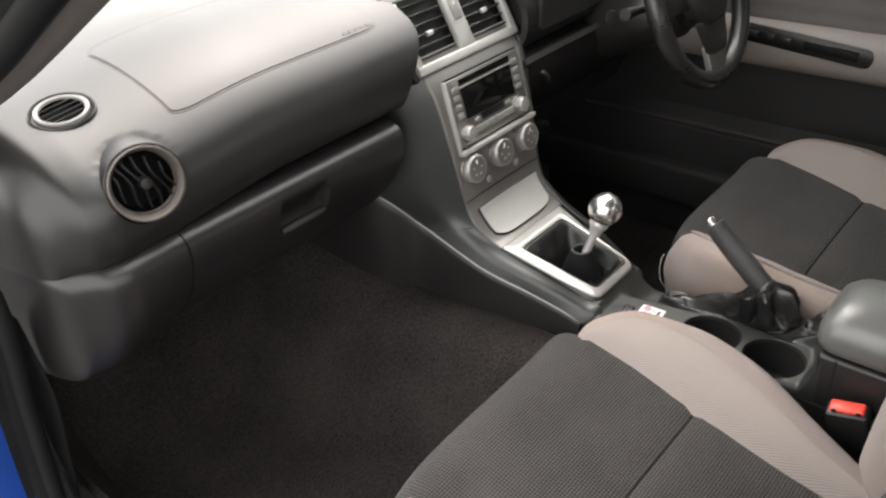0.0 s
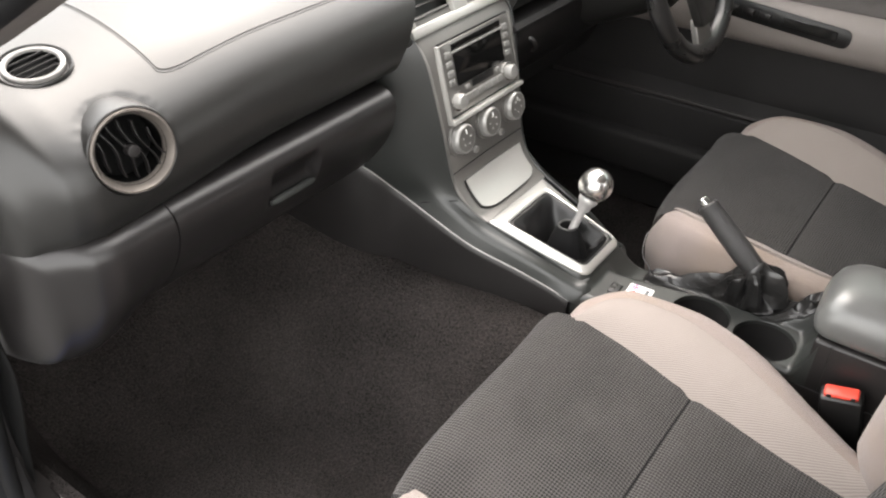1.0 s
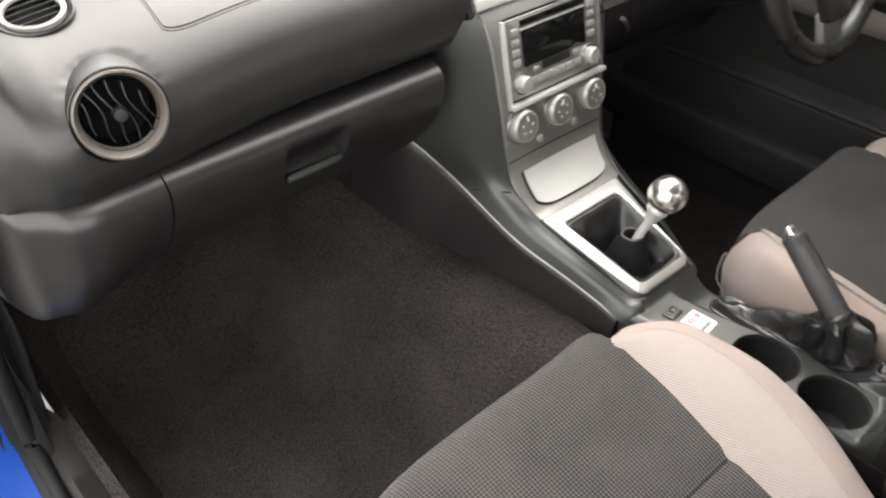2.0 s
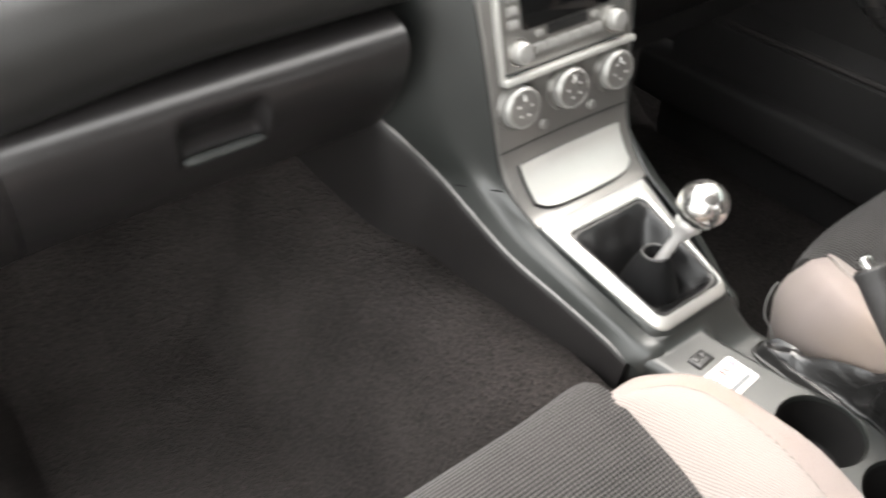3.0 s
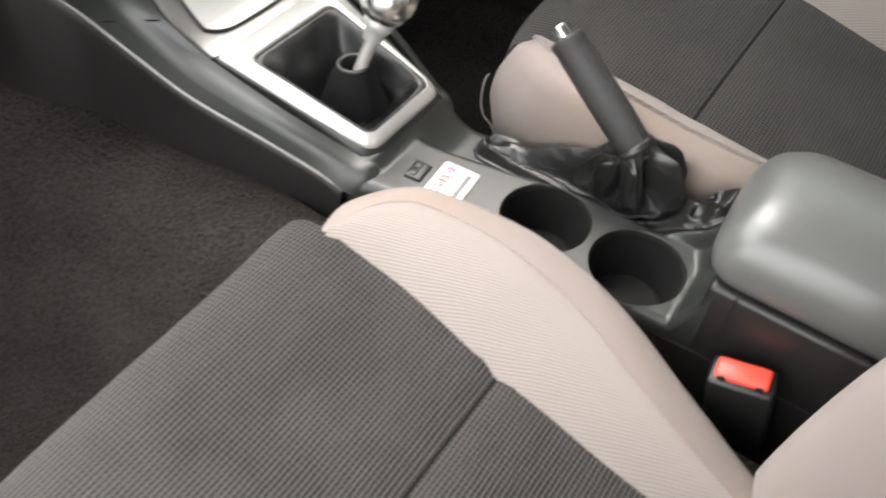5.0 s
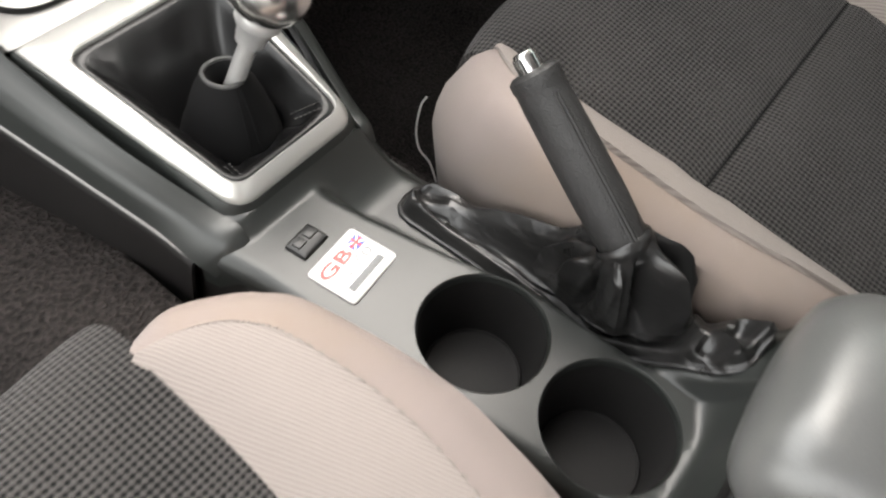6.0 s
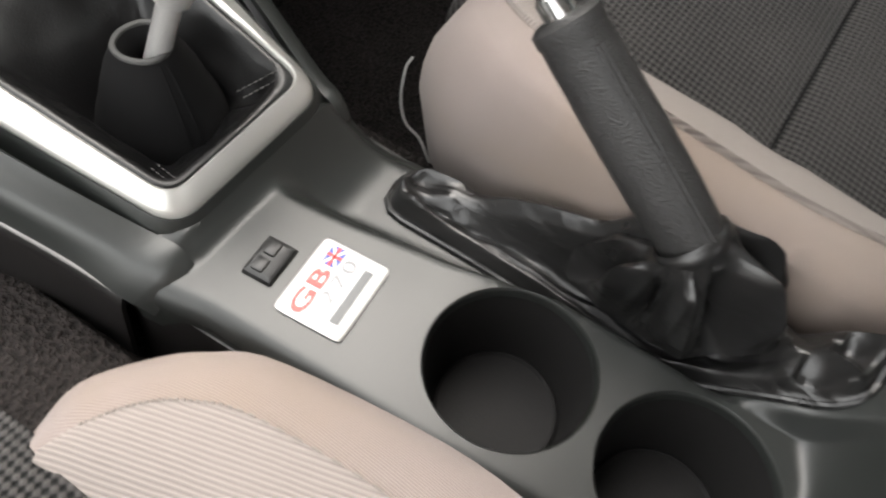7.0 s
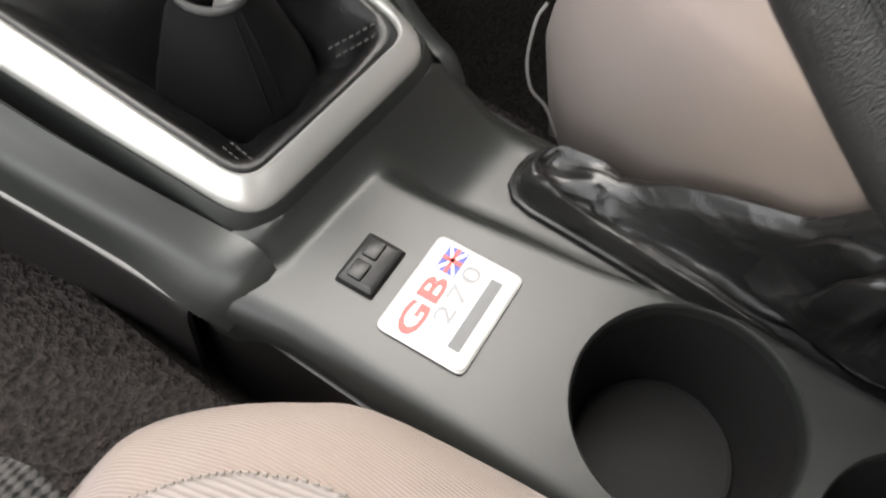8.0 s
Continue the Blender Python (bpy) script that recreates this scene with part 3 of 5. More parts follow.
# upper side skins from the face back to the seam line of the lower panel
SIDE = [((0.121, 0.350, 0.722), (0.215, 0.44, 0.735)), ((0.114, 0.316, 0.676), (0.202, 0.43, 0.66)), ((0.107, 0.294, 0.590), (0.185, 0.418, 0.575)), ((0.101, 0.278, 0.505), (0.163, 0.396, 0.499)), ((0.098, 0.266, 0.466), (0.134, 0.350, 0.456)), ((0.094, 0.246, 0.444), (0.124, 0.295, 0.426)), ((0.0885, 0.214, 0.4235), (0.115, 0.225, 0.395)), ((0.081, 0.14, 0.400), (0.1025, 0.15, 0.3755)), ((0.0635, 0.070, 0.3735), (0.088, 0.095, 0.351)), ((0.0600, 0.052, 0.3685), (0.0845, 0.066, 0.336))]
SIDE_LEFT = SIDE[:-2] + [((0.0635, 0.070, 0.3690), (0.0915, 0.095, 0.3570)), ((0.0600, 0.052, 0.3650), (0.0880, 0.064, 0.3455))]
SIDE_RIGHT = SIDE[:-3] + [((0.081, 0.14, 0.395), (0.0945, 0.15, 0.377)), ((0.0635, 0.070, 0.3670), (0.0775, 0.090, 0.3500)), ((0.0600, 0.054, 0.3620), (0.0700, 0.062, 0.3460))]
for sgn, nm in ((-1, "side_skin"), (1, "side_skin")):
    run = SIDE_LEFT if sgn < 0 else SIDE_RIGHT
    stations = run + ([((0.0605, 0.0470, 0.3615), (0.0862, 0.0560, 0.3435)), ((0.0605, 0.0425, 0.3550), (0.0842, 0.0490, 0.3390))] if sgn < 0 else [((0.0590, 0.047, 0.3500), (0.0660, 0.052, 0.3350))])
    a = curve([(sgn * p[0][0], p[0][1], p[0][2]) for p in stations], 60)
    b = curve([(sgn * p[1][0], p[1][1], p[1][2]) for p in stations], 60)
    rings = []
    for k, (p, q) in enumerate(zip(a, b)):
        # a crisp crease along the side that softens towards the rear corner
        soft = smoothstep(36, 48, k)
        bulge = Vector((sgn * 0.006, -0.002, 0.004))
        side = [(0.10, 0.10, 0.46), (0.24, 0.45, 0.73), (0.34, 0.95, 0.89), (0.44, 1.05, 0.84), (0.60, 0.75, 0.73), (0.82, 0.35, 0.36)]
        rings.append([p] + [p.lerp(q, t) + bulge * (crisp + (round_ - crisp) * soft) for t, crisp, round_ in side] + [q])
    part(nm, slab(rings, 0.003), M_CONSOLE, console, "", 60)
    joint = [a[24].lerp(b[24], t) + Vector((sgn * 0.006, -0.002, 0.004)) * (1.05 * math.sin(math.pi * t) ** 0.7) for t in [k / 12 for k in range(13)]]
    part("side_joint", tube(joint, 0.0011, 6), M_VOID, console, "fine dark joint across the side trim")
    edge_line = curve([(sgn * 0.215, 0.78, 0.600), (sgn * 0.200, 0.62, 0.572), (sgn * 0.182, 0.48, 0.535)] + [(sgn * p[1][0], p[1][1], p[1][2]) for p in run[3:10]], 60)
    low = []
    for k in range(60):
        q = edge_line[k]
        base = Vector((q.x + sgn * 0.014, q.y + 0.006, 0.24))
        edge = q + Vector((sgn * 0.0035, 0, -0.0015))
        low.append([q + Vector((-sgn * 0.004, 0, -0.001)), q + Vector((sgn * 0.001, 0, 0.0016)), edge, edge.lerp(base, 0.06) + Vector((sgn * 0.001, 0, 0)), edge.lerp(base, 0.5), base])
    part("edge_bead", tube([p + Vector((sgn * 0.0022, 0, 0.0008)) for p in edge_line], [0.0017] * 54 + [0.0015, 0.0013, 0.0011, 0.0008, 0.0005, 0.0003], 8), M_BEAD, console, "thin rounded bead along the panel's upper edge")
    part("lower_side_panel", slab(low, 0.003), M_DASHLOW, console, "dark lower side panel with a thin bright upper edge")

# gear lever frame
def ring_z(y):
    return 0.385 + (y - 0.063) * 0.2769


INNER = rounded([(-0.0485, 0.0625, 0), (0.0490, 0.0625, 0), (0.0560, 0.194, 0), (-0.0640, 0.194, 0)], [0.012, 0.012, 0.012, 0.012], 7, 8)
OUTER = rounded([(-0.0558, 0.0543, 0), (0.0562, 0.0543, 0), (0.0800, 0.2185, 0), (-0.0835, 0.2185, 0)], [0.016, 0.016, 0.004, 0.004], 7, 8)
SHELL = rounded([(-0.0605, 0.0500, 0), (0.0610, 0.0500, 0), (0.0865, 0.2185, 0), (-0.0870, 0.2185, 0)], [0.021, 0.021, 0.004, 0.004], 7, 8)


def drop(loop, dz):
    return [Vector((p.x, p.y, ring_z(p.y) + dz)) for p in loop]


def between(a, b, t):
    return [p.lerp(q, t) for p, q in zip(a, b)]


def edge_fall(p):
    """The frame rolls down at its rear and sides but meets the tray flush in front."""
    return -0.010 * smoothstep(0.215, 0.13, p.y) - 0.0005


def frame_ring(loop, dz, share):
    return [Vector((p.x, p.y, ring_z(p.y) + dz + edge_fall(p) * share)) for p in loop]


# a flat band that tips outwards, eased at both edges
BAND = [(0.07, 0.0016, 0.0), (0.16, 0.0022, 0.02), (0.26, 0.0021, 0.06), (0.82, -0.0006, 0.34), (0.93, -0.0014, 0.42)]
frame_rings = [drop(INNER, -0.008), drop(INNER, 0.0006)]
frame_rings += [frame_ring(between(INNER, OUTER, t), dz, share) for t, dz, share in BAND]
frame_rings += [frame_ring(OUTER, -0.0032, 0.46), frame_ring(OUTER, -0.0085, 0.46)]
frame_part = part("gear_frame", loft(frame_rings, True, False), M_SILVER, console, "silver painted frame round the gear lever", 40)

SKIRT = rounded([(-0.0690, 0.0470, 0), (0.0695, 0.0470, 0), (0.0920, 0.17, 0), (-0.0920, 0.17, 0)], [0.018, 0.018, 0.004, 0.004], 7, 8)
skirt_rings = [frame_ring(between(OUTER, SHELL, 0.06), -0.0075, 0.46), frame_ring(between(OUTER, SHELL, 0.10), -0.0036, 0.46), frame_ring(between(OUTER, SHELL, 0.24), -0.0026, 0.50), frame_ring(between(OUTER, SHELL, 0.42), -0.0030, 0.62), frame_ring(between(OUTER, SHELL, 0.75), -0.0040, 0.86), frame_ring(SHELL, -0.0065, 1.0), frame_ring(between(SHELL, SKIRT, 0.25), -0.012, 1.0), [Vector((p.x, p.y, ring_z(p.y) - 0.028)) for p in between(SHELL, SKIRT, 0.5)], [Vector((p.x, p.y, 0.335)) for p in between(SHELL, SKIRT, 0.6)]]
part("frame_skirt", loft(skirt_rings, True, False), M_CONSOLE, console, "dark plastic rim under the silver frame", 60)

# tray lid in front of the lever
TRAY = [(0.2255, 0.4325), (0.238, 0.4410), (0.250, 0.4520), (0.2605, 0.4655), (0.2665, 0.4770)]
tray_line = curve([(0, y, z) for y, z in TRAY], 41)


def tray_panel(half, grow, lift, n=40):
    """The lid's sheet: straight top, bowed foot and rounded lower corners."""
    rows = []
    for j in range(n + 1):
        v = j / n
        row = []
        for i in range(n + 1):
            u = -1 + 2 * i / n
            f = min(1.0, max(0.0, v * (1 + 2 * grow) - grow))
            foot = 0.20 * abs(u) ** 7 + 0.05 * u * u
            q = foot + (1 - foot) * f
            p = tray_line[min(40, int(round(q * 40)))]
            r = q * 40 - int(q * 40)
            p = tray_line[min(40, int(q * 40))].lerp(tray_line[min(40, int(q * 40) + 1)], r)
            w = half - 0.0040 * (1 - q) + grow * 0.04
            row.append((w * u, p.y - lift * 0.8, p.z + lift * 0.7 + 0.0018 * (1 - u * u)))
        rows.append(row)
    return slab(rows, 0.0022)


part("tray_lid", tray_panel(0.0770, 0.0, 0.0022), M_SILVER, console, "glossy silver tray lid that curves up into the stack")
part("tray_gap", tray_panel(0.0780, 0.03, 0.0008), M_BLACK, console)
part("backing", box(0, 0.50, 0.52, 0.20, 0.28, 0.40, 0.004, 1), M_BLACK, console)
JOINT = face_at(0.4965)
part("face_joint", tube([(JOINT.z * u * 0.985, JOINT.x - 0.0003, 0.4965 + 0.002 * (1 - u * u)) for u in [-1 + k / 8 for k in range(17)]], 0.0008, 6), M_BLACK, console, "fine joint across the stack above the tray")

# leather gear gaiter inside the frame
LEVER = Vector((0.002, 0.122, 0))
boot = thing("gear_lever", (0.002, 0.12, 0.37), "short gear lever with polished ball knob and black leather gaiter", "gear lever")


def fold(loop, amt, seed):
    out = []
    for i, p in enumerate(loop):
        q = noise.noise((p.x * 40, p.y * 40, seed)) * amt
        out.append(Vector((p.x, p.y, p.z + q)))
    return out


def boot_ring(t, dz, amt, seed):
    return fold([Vector((p.x + (LEVER.x - p.x) * t, p.y + (LEVER.y - p.y) * t, ring_z(p.y + (LEVER.y - p.y) * t) + dz)) for p in INNER], amt, seed)


def cone_ring(r, z, yc=0.0, squash=1.0):
    n = len(INNER)
    out = []
    for p in INNER:
        a = math.atan2((p.y - LEVER.y) / 0.066, (p.x - LEVER.x) / 0.055)
        w = 1 + 0.03 * math.sin(3 * a + 0.6)
        out.append(Vector((LEVER.x + r * w * math.cos(a), LEVER.y + yc + r * w * math.sin(a), z)))
    return out


boot_rings = [drop(INNER, -0.002), boot_ring(0.03, -0.0005, 0.0005, 2), boot_ring(0.08, -0.001, 0.002, 3), boot_ring(0.15, -0.006, 0.005, 3), boot_ring(0.22, -0.011, 0.011, 4), boot_ring(0.32, -0.019, 0.011, 5), boot_ring(0.40, -0.027, 0.005, 6), cone_ring(0.034, 0.355)]
part("gaiter", loft(boot_rings, True, False), M_GAITER, boot, "creased black leather gaiter", 80)
SLEEVE = [(0.0330, 0.340), (0.0368, 0.347), (0.0362, 0.356), (0.0322, 0.369), (0.0305, 0.372), (0.0262, 0.386), (0.0212, 0.399), (0.0166, 0.4076), (0.0150, 0.4105), (0.0118, 0.409), (0.0095, 0.395)]
part("gaiter_sleeve", loft([fold(cone_ring(r, z), 0.0016, 11 + i) for i, (r, z) in enumerate(SLEEVE)], True, False), M_SUEDE, boot, "upright black suede sleeve of the gaiter", 60)
for a in (250, 262, 20):
    seam_line = [Vector((LEVER.x + r * math.cos(radians(a)), LEVER.y + r * math.sin(radians(a)), z)) for r, z in ((0.0370, 0.351), (0.0356, 0.360), (0.0300, 0.378), (0.0222, 0.398), (0.0170, 0.4080))]
    part("sleeve_seam", tube(curve(seam_line, 14), 0.0007, 5), M_SUEDE, boot)
part("gaiter_hem", tube(cone_ring(0.0142, 0.4105)[::2], 0.0017, 8, closed=True), M_HEM, boot, "pale stitched hem")
for cx, cy, dx, dy in ((-0.0425, 0.0660, 0.05, 1.0), (-0.0390, 0.0655, 0.05, 1.0), (0.0455, 0.0700, -1.0, 0.35), (0.0458, 0.0745, -1.0, 0.35)):
    for k in range(5 if dy == 1.0 else 8):
        t = k * 0.0032
        x, y = cx + dx * t, cy + dy * t
        z = ring_z(y) - 0.0008 - t * 0.20
        part("stitch", tube([(x, y, z), (x + dx * 0.0020, y + dy * 0.0020, z - 0.0002)], 0.0004, 5), M_DARKTHREAD, boot)
ROD0, KNOB = Vector((-0.003, 0.120, 0.385)), Vector((0.024, 0.094, 0.4835))
axis = (KNOB - ROD0).normalized()
RM = facing(ROD0, axis, (0, 1, 0.2))
L = (KNOB - ROD0).length
part("rod", lathe([(0.0062, 0.0), (0.0062, L - 0.045), (0.0072, L - 0.040)], 20, RM), M_STEEL, boot)
part("knob_collar", lathe([(0.0070, L - 0.047), (0.0095, L - 0.046), (0.0110, L - 0.036), (0.0138, L - 0.031), (0.0150, L - 0.029), (0.0150, L - 0.023), (0.0140, L - 0.020)], 28, RM), M_STEEL, boot, "satin metal collar")
ball = [(0.0265 * math.sin(a), L - 0.0265 * math.cos(a)) for a in [0.42 + (math.pi - 0.42) * k / 22 for k in range(22)]] + [(0.0012, L + 0.0265)]
part("knob", lathe(ball, 40, RM), M_CHROME, boot, "polished metal ball knob")

# ---------------------------------------------------------------- rear of the console: cup holders and hand brake well
TOP_Z = 0.359
CUPS = [((-0.0150, -0.1120), 0.0415), ((-0.0165, -0.2050), 0.0420)]


def cup_outline(c, r, n=40, z=0.0):
    """A nearly round mouth, a little squared."""
    out = []
    for k in range(n):
        a = 2 * math.pi * k / n
        q = r
        out.append(Vector((c[0] + q * math.cos(a), c[1] + q * math.sin(a), z)))
    return out


def along(table, y):
    """Straight steps through (y, value) pairs that fall in y, eased at the joints."""
    if y >= table[0][0]:
        return table[0][1]
    for (y0, v0), (y1, v1) in zip(table, table[1:]):
        if y >= y1:
            return v0 + (v1 - v0) * (y0 - y) / (y0 - y1)
    return table[-1][1]


LEFT_EDGE = [(0.066, -0.0875), (0.048, -0.0845), (0.02, -0.0800), (-0.10, -0.0740), (-0.262, -0.0590), (-0.28, -0.0588)]
RIDGE_TOP = [(0.06, -0.006), (0.03, -0.003), (0.0, 0.002), (-0.06, 0.0140), (-0.095, 0.0240), (-0.112, 0.0285), (-0.165, 0.0295), (-0.205, 0.0285), (-0.235, 0.030), (-0.28, 0.034)]
RIDGE_FOOT = [(0.06, 0.014), (0.03, 0.018), (-0.011, 0.025), (-0.07, 0.0335), (-0.112, 0.038), (-0.165, 0.0365), (-0.235, 0.037), (-0.28, 0.042)]
DECK_RIGHT = [(0.062, 0.0660), (0.042, 0.0735), (0.008, 0.0830), (-0.03, 0.0855), (-0.28, 0.0855)]


def deck_z(x, y):
    """The moulded deck: flat top on the left, lower shelf on the right, filleted into the frame ahead and the box behind."""
    front = max(0.0, (min(y, 0.0512) - 0.0385) / 0.0127)
    top = TOP_Z + 0.0100 * front ** 2
    low = 0.3335 - 0.006 * smoothstep(0.02, -0.2, y) + 0.056 * smoothstep(-0.15, -0.262, y)
    ahead = max(0.0, (min(y, 0.0512) - 0.006) / 0.0452)
    low += 0.0352 * ahead ** 2.2
    edge = along(DECK_RIGHT, y)
    low -= (0.012 + 0.006 * smoothstep(0.010, 0.05, y)) * smoothstep(edge - 0.0155, edge, x)
    k = smoothstep(along(RIDGE_TOP, y), along(RIDGE_FOOT, y), x)
    z = top + (low - top) * k
    if y > 0.0512:
        z += (0.27 if x < -0.045 else -0.30) * (y - 0.0512)
    start = -0.250 + 0.018 * smoothstep(0.0, 0.05, x)
    rear = max(0.0, min(1.0, (start - y) / (start + 0.2760)))
    z += (0.428 - z) * rear ** 1.7
    q = min(1.0, max(0.0, (along(LEFT_EDGE, y) + 0.011 - x) / 0.011))
    roll = 0.014 * (1 - math.sqrt(max(0.0, 1 - 0.97 * q * q)))
    if x < -0.052:
        # corner beside the frame: the flat top sweeps up into the side skin
        w = smoothstep(-0.052, -0.062, x)
        f = max(0.0, (-0.060 - x) / 0.028)
        skin = 0.3655 - 0.0200 * f + 0.0078 * math.sin(min(1.0, f) * math.pi)
        end = 0.052 + 0.012 * min(1.0, f)
        t = max(0.0, min(1.0, (y - end + 0.0135) / 0.0135))
        flat = (TOP_Z if y > -0.2 else z) - roll
        swept = flat + (skin - flat) * t * t + (0.0008 + (0.22 + 0.15 * f) * (y - end) if y > end else 0.0)
        return z * (1 - w) + swept * w - roll * (1 - w)
    return z - roll


def deck_columns(y):
    """Stations across the deck, closer at the rolled edge and at the ridge."""
    a, b, c = along(LEFT_EDGE, y), along(RIDGE_TOP, y), along(RIDGE_FOOT, y)
    xs = [a + 0.023 * (k / 12) ** 1.6 for k in range(12)]
    xs += [a + 0.023 + (b - a - 0.023) * k / 22 for k in range(22)]
    xs += [b + (c - b) * k / 10 for k in range(10)]
    xs += [c + (along(DECK_RIGHT, y) - c) * k / 14 for k in range(15)]
    return xs


def deck_mesh():
    bm = bmesh.new()
    ys = [0.062, 0.0585, 0.055, 0.0525, 0.0512] + [0.0512 - 0.0012 * k for k in range(1, 14)] + [0.034 - 0.0026 * k for k in range(121)]
    grid = [[bm.verts.new((x, y, deck_z(x, y))) for x in deck_columns(y)] for y in ys if y > -0.2765]
    for row in grid:
        first, last = row[0].co, row[-1].co
        row.insert(0, bm.verts.new((first.x + 0.001, first.y, 0.322)))
        row.append(bm.verts.new((last.x - 0.001, last.y, 0.300)))

    for a, b in zip(grid, grid[1:]):
        for i in range(len(a) - 1):
            bm.faces.new((a[i], a[i + 1], b[i + 1], b[i]))
    for cc, r in CUPS:
        cut_round(bm, Matrix.Translation((cc[0], cc[1], TOP_Z)), r + 0.0012, 0.012)
    for v in bm.verts:
        if any(abs(math.hypot(v.co.x - c[0], v.co.y - c[1]) - r - 0.0012) < 0.0001 for c, r in CUPS):
            v.co.z = deck_z(v.co.x, v.co.y)
    for cc, r in CUPS:
        prev = None
        for rr, dz in ((r + 0.0022, -0.0008), (r + 0.0010, -0.0002), (r + 0.0002, -0.0011), (r - 0.0002, -0.0025), (r - 0.001, -0.009)):
            ring = [bm.verts.new((p.x, p.y, deck_z(p.x, p.y) + dz)) for p in cup_outline(cc, rr, 80)]
            if prev:
                for i in range(80):
                    j = (i + 1) % 80
                    bm.faces.new((prev[i], prev[j], ring[j], ring[i]))
            prev = ring
    return bm


part("console_top", deck_mesh(), M_CONSOLE, console, "satin dark grey console top with two cup holders", 55)
for cc, r in CUPS:
    well = [cup_outline(cc, r - 0.0008, 40, TOP_Z - 0.006), cup_outline(cc, r - 0.003, 40, TOP_Z - 0.03), cup_outline(cc, r - 0.0065, 40, TOP_Z - 0.052), cup_outline(cc, r - 0.0075, 40, TOP_Z - 0.0555), cup_outline(cc, r - 0.0090, 40, TOP_Z - 0.0535), cup_outline(cc, r - 0.0105, 40, TOP_Z - 0.0550)]
    bmw = loft(well, True, False)
    bmw.faces.new([v for v in bmw.verts[-40:]])
    part("cup_well", bmw, M_MATT, console, "deep black cup holder well", 30)


# skins under the rear console
for sgn in (-1, 1):
    if sgn < 0:
        edge = [(-0.0825, 0.069, 0.343), (-0.0748, -0.10, 0.343), (-0.0600, -0.265, 0.343), (-0.0590, -0.64, 0.345)]
    else:
        edge = [(0.0845, 0.069, 0.318), (0.0845, -0.10, 0.316), (0.0845, -0.265, 0.330), (0.0845, -0.64, 0.340)]
    line = curve(edge, 30)
    low = [[p + Vector((-sgn * 0.006, 0, 0.001)), p + Vector((sgn * 0.0004, 0, 0.0006)), p + Vector((sgn * 0.001, 0, -0.002)), p + Vector((sgn * 0.004, 0, -0.05)), Vector((p.x + sgn * 0.02, p.y, 0.2))] for p in line]
    part("rear_side_panel", slab(low, 0.003), M_DASHLOW, console)

# rise behind the cup holders, storage box and padded lid
part("box_joint", box(-0.0583, -0.2905, 0.385, 0.0012, 0.0014, 0.078), M_BLACK, console)
part("storage_box", box(0.0130, -0.457, 0.335, 0.142, 0.378, 0.178, 0.005, 3), M_DASHLOW, console, "plain dark storage box behind the cup holders")
LIDC = Vector((0.021, -0.45, 0.452))


def lid_ring(z, grow, n=64):
    pts = rounded([(-0.0535 - grow, -0.255 + grow, z), (-0.0535 - grow, -0.63, z), (0.084 + grow, -0.63, z), (0.084 + grow, -0.255 + grow, z)], [0.026, 0.01, 0.01, 0.036], 10, 6)
    return [Vector((p.x, p.y - 0.010 * ((p.x - 0.02) / 0.085) ** 2, p.z)) for p in pts]


lid = [lid_ring(0.4250, -0.006), lid_ring(0.428, 0.0), lid_ring(0.436, 0.002), lid_ring(0.452, 0.0015), lid_ring(0.466, -0.004), lid_ring(0.476, -0.012), lid_ring(0.4825, -0.024), lid_ring(0.4855, -0.040), lid_ring(0.487, -0.06)]
part("armrest_lid", loft(lid), M_ARM, console, "padded grey vinyl armrest lid, softly rounded", 60)

# hand brake
brake = thing("hand_brake", (0.07, -0.13, 0.335), "pulled-up hand brake with leather grip and crumpled gaiter", "hand brake")
H0, H1 = Vector((0.057, -0.162, 0.407)), Vector((0.0690, -0.0605, 0.4868))
haxis = (H1 - H0).normalized()
HM = facing(H0, haxis, (0, -0.5, 1))
HL = (H1 - H0).length
grip_prof = [(0.0130, 0.0), (0.0150, 0.012), (0.0160, 0.04), (0.0158, 0.07), (0.0150, HL - 0.022), (0.0145, HL - 0.012), (0.0152, HL - 0.010), (0.0150, HL - 0.005), (0.0125, HL - 0.003), (0.0085, HL - 0.0025)]
part("grip", lathe(grip_prof, 32, HM, 0.92, 1.12), M_GRIP, brake, "grained dark grey leather grip")
for a in (58, 66):
    part("grip_seam", tube([HM @ Vector((0.0152 * math.cos(radians(a)) * 0.94, 0.0152 * math.sin(radians(a)) * 1.14, h)) for h in [0.012 + (HL - 0.03) * k / 12 for k in range(13)]], 0.0011, 6), M_GRIP, brake, "raised stitched seam along the grip")
part("release_button", lathe([(0.0072, HL - 0.006), (0.0072, HL + 0.006), (0.0060, HL + 0.0085), (0.001, HL + 0.009)], 24, HM), M_CHROME, brake, "chromed release button")
for a in (20, 80, 140, 200, 260, 320):
    part("button_slot", box(0.0070, 0, HL + 0.0015, 0.0012, 0.0014, 0.0090, 0, 1, HM @ pose(0, 0, 0, 0, 0, a)), M_BLACK, brake)
WELL = rounded([(0.036, 0.002, 0), (0.039, -0.085, 0), (0.0345, -0.172, 0), (0.042, -0.250, 0), (0.083, -0.254, 0), (0.083, -0.16, 0), (0.081, -0.06, 0), (0.072, 0.002, 0)], [0.016, 0.03, 0.012, 0.012, 0.012, 0.03, 0.03, 0.016], 6, 14)


FOLDS = [(0.0, 0.0), (0.10, 0.0085), (0.20, 0.0100), (0.34, 0.0045), (0.52, 0.0215), (0.66, 0.0270), (0.80, 0.0235), (1.0, 0.0)]


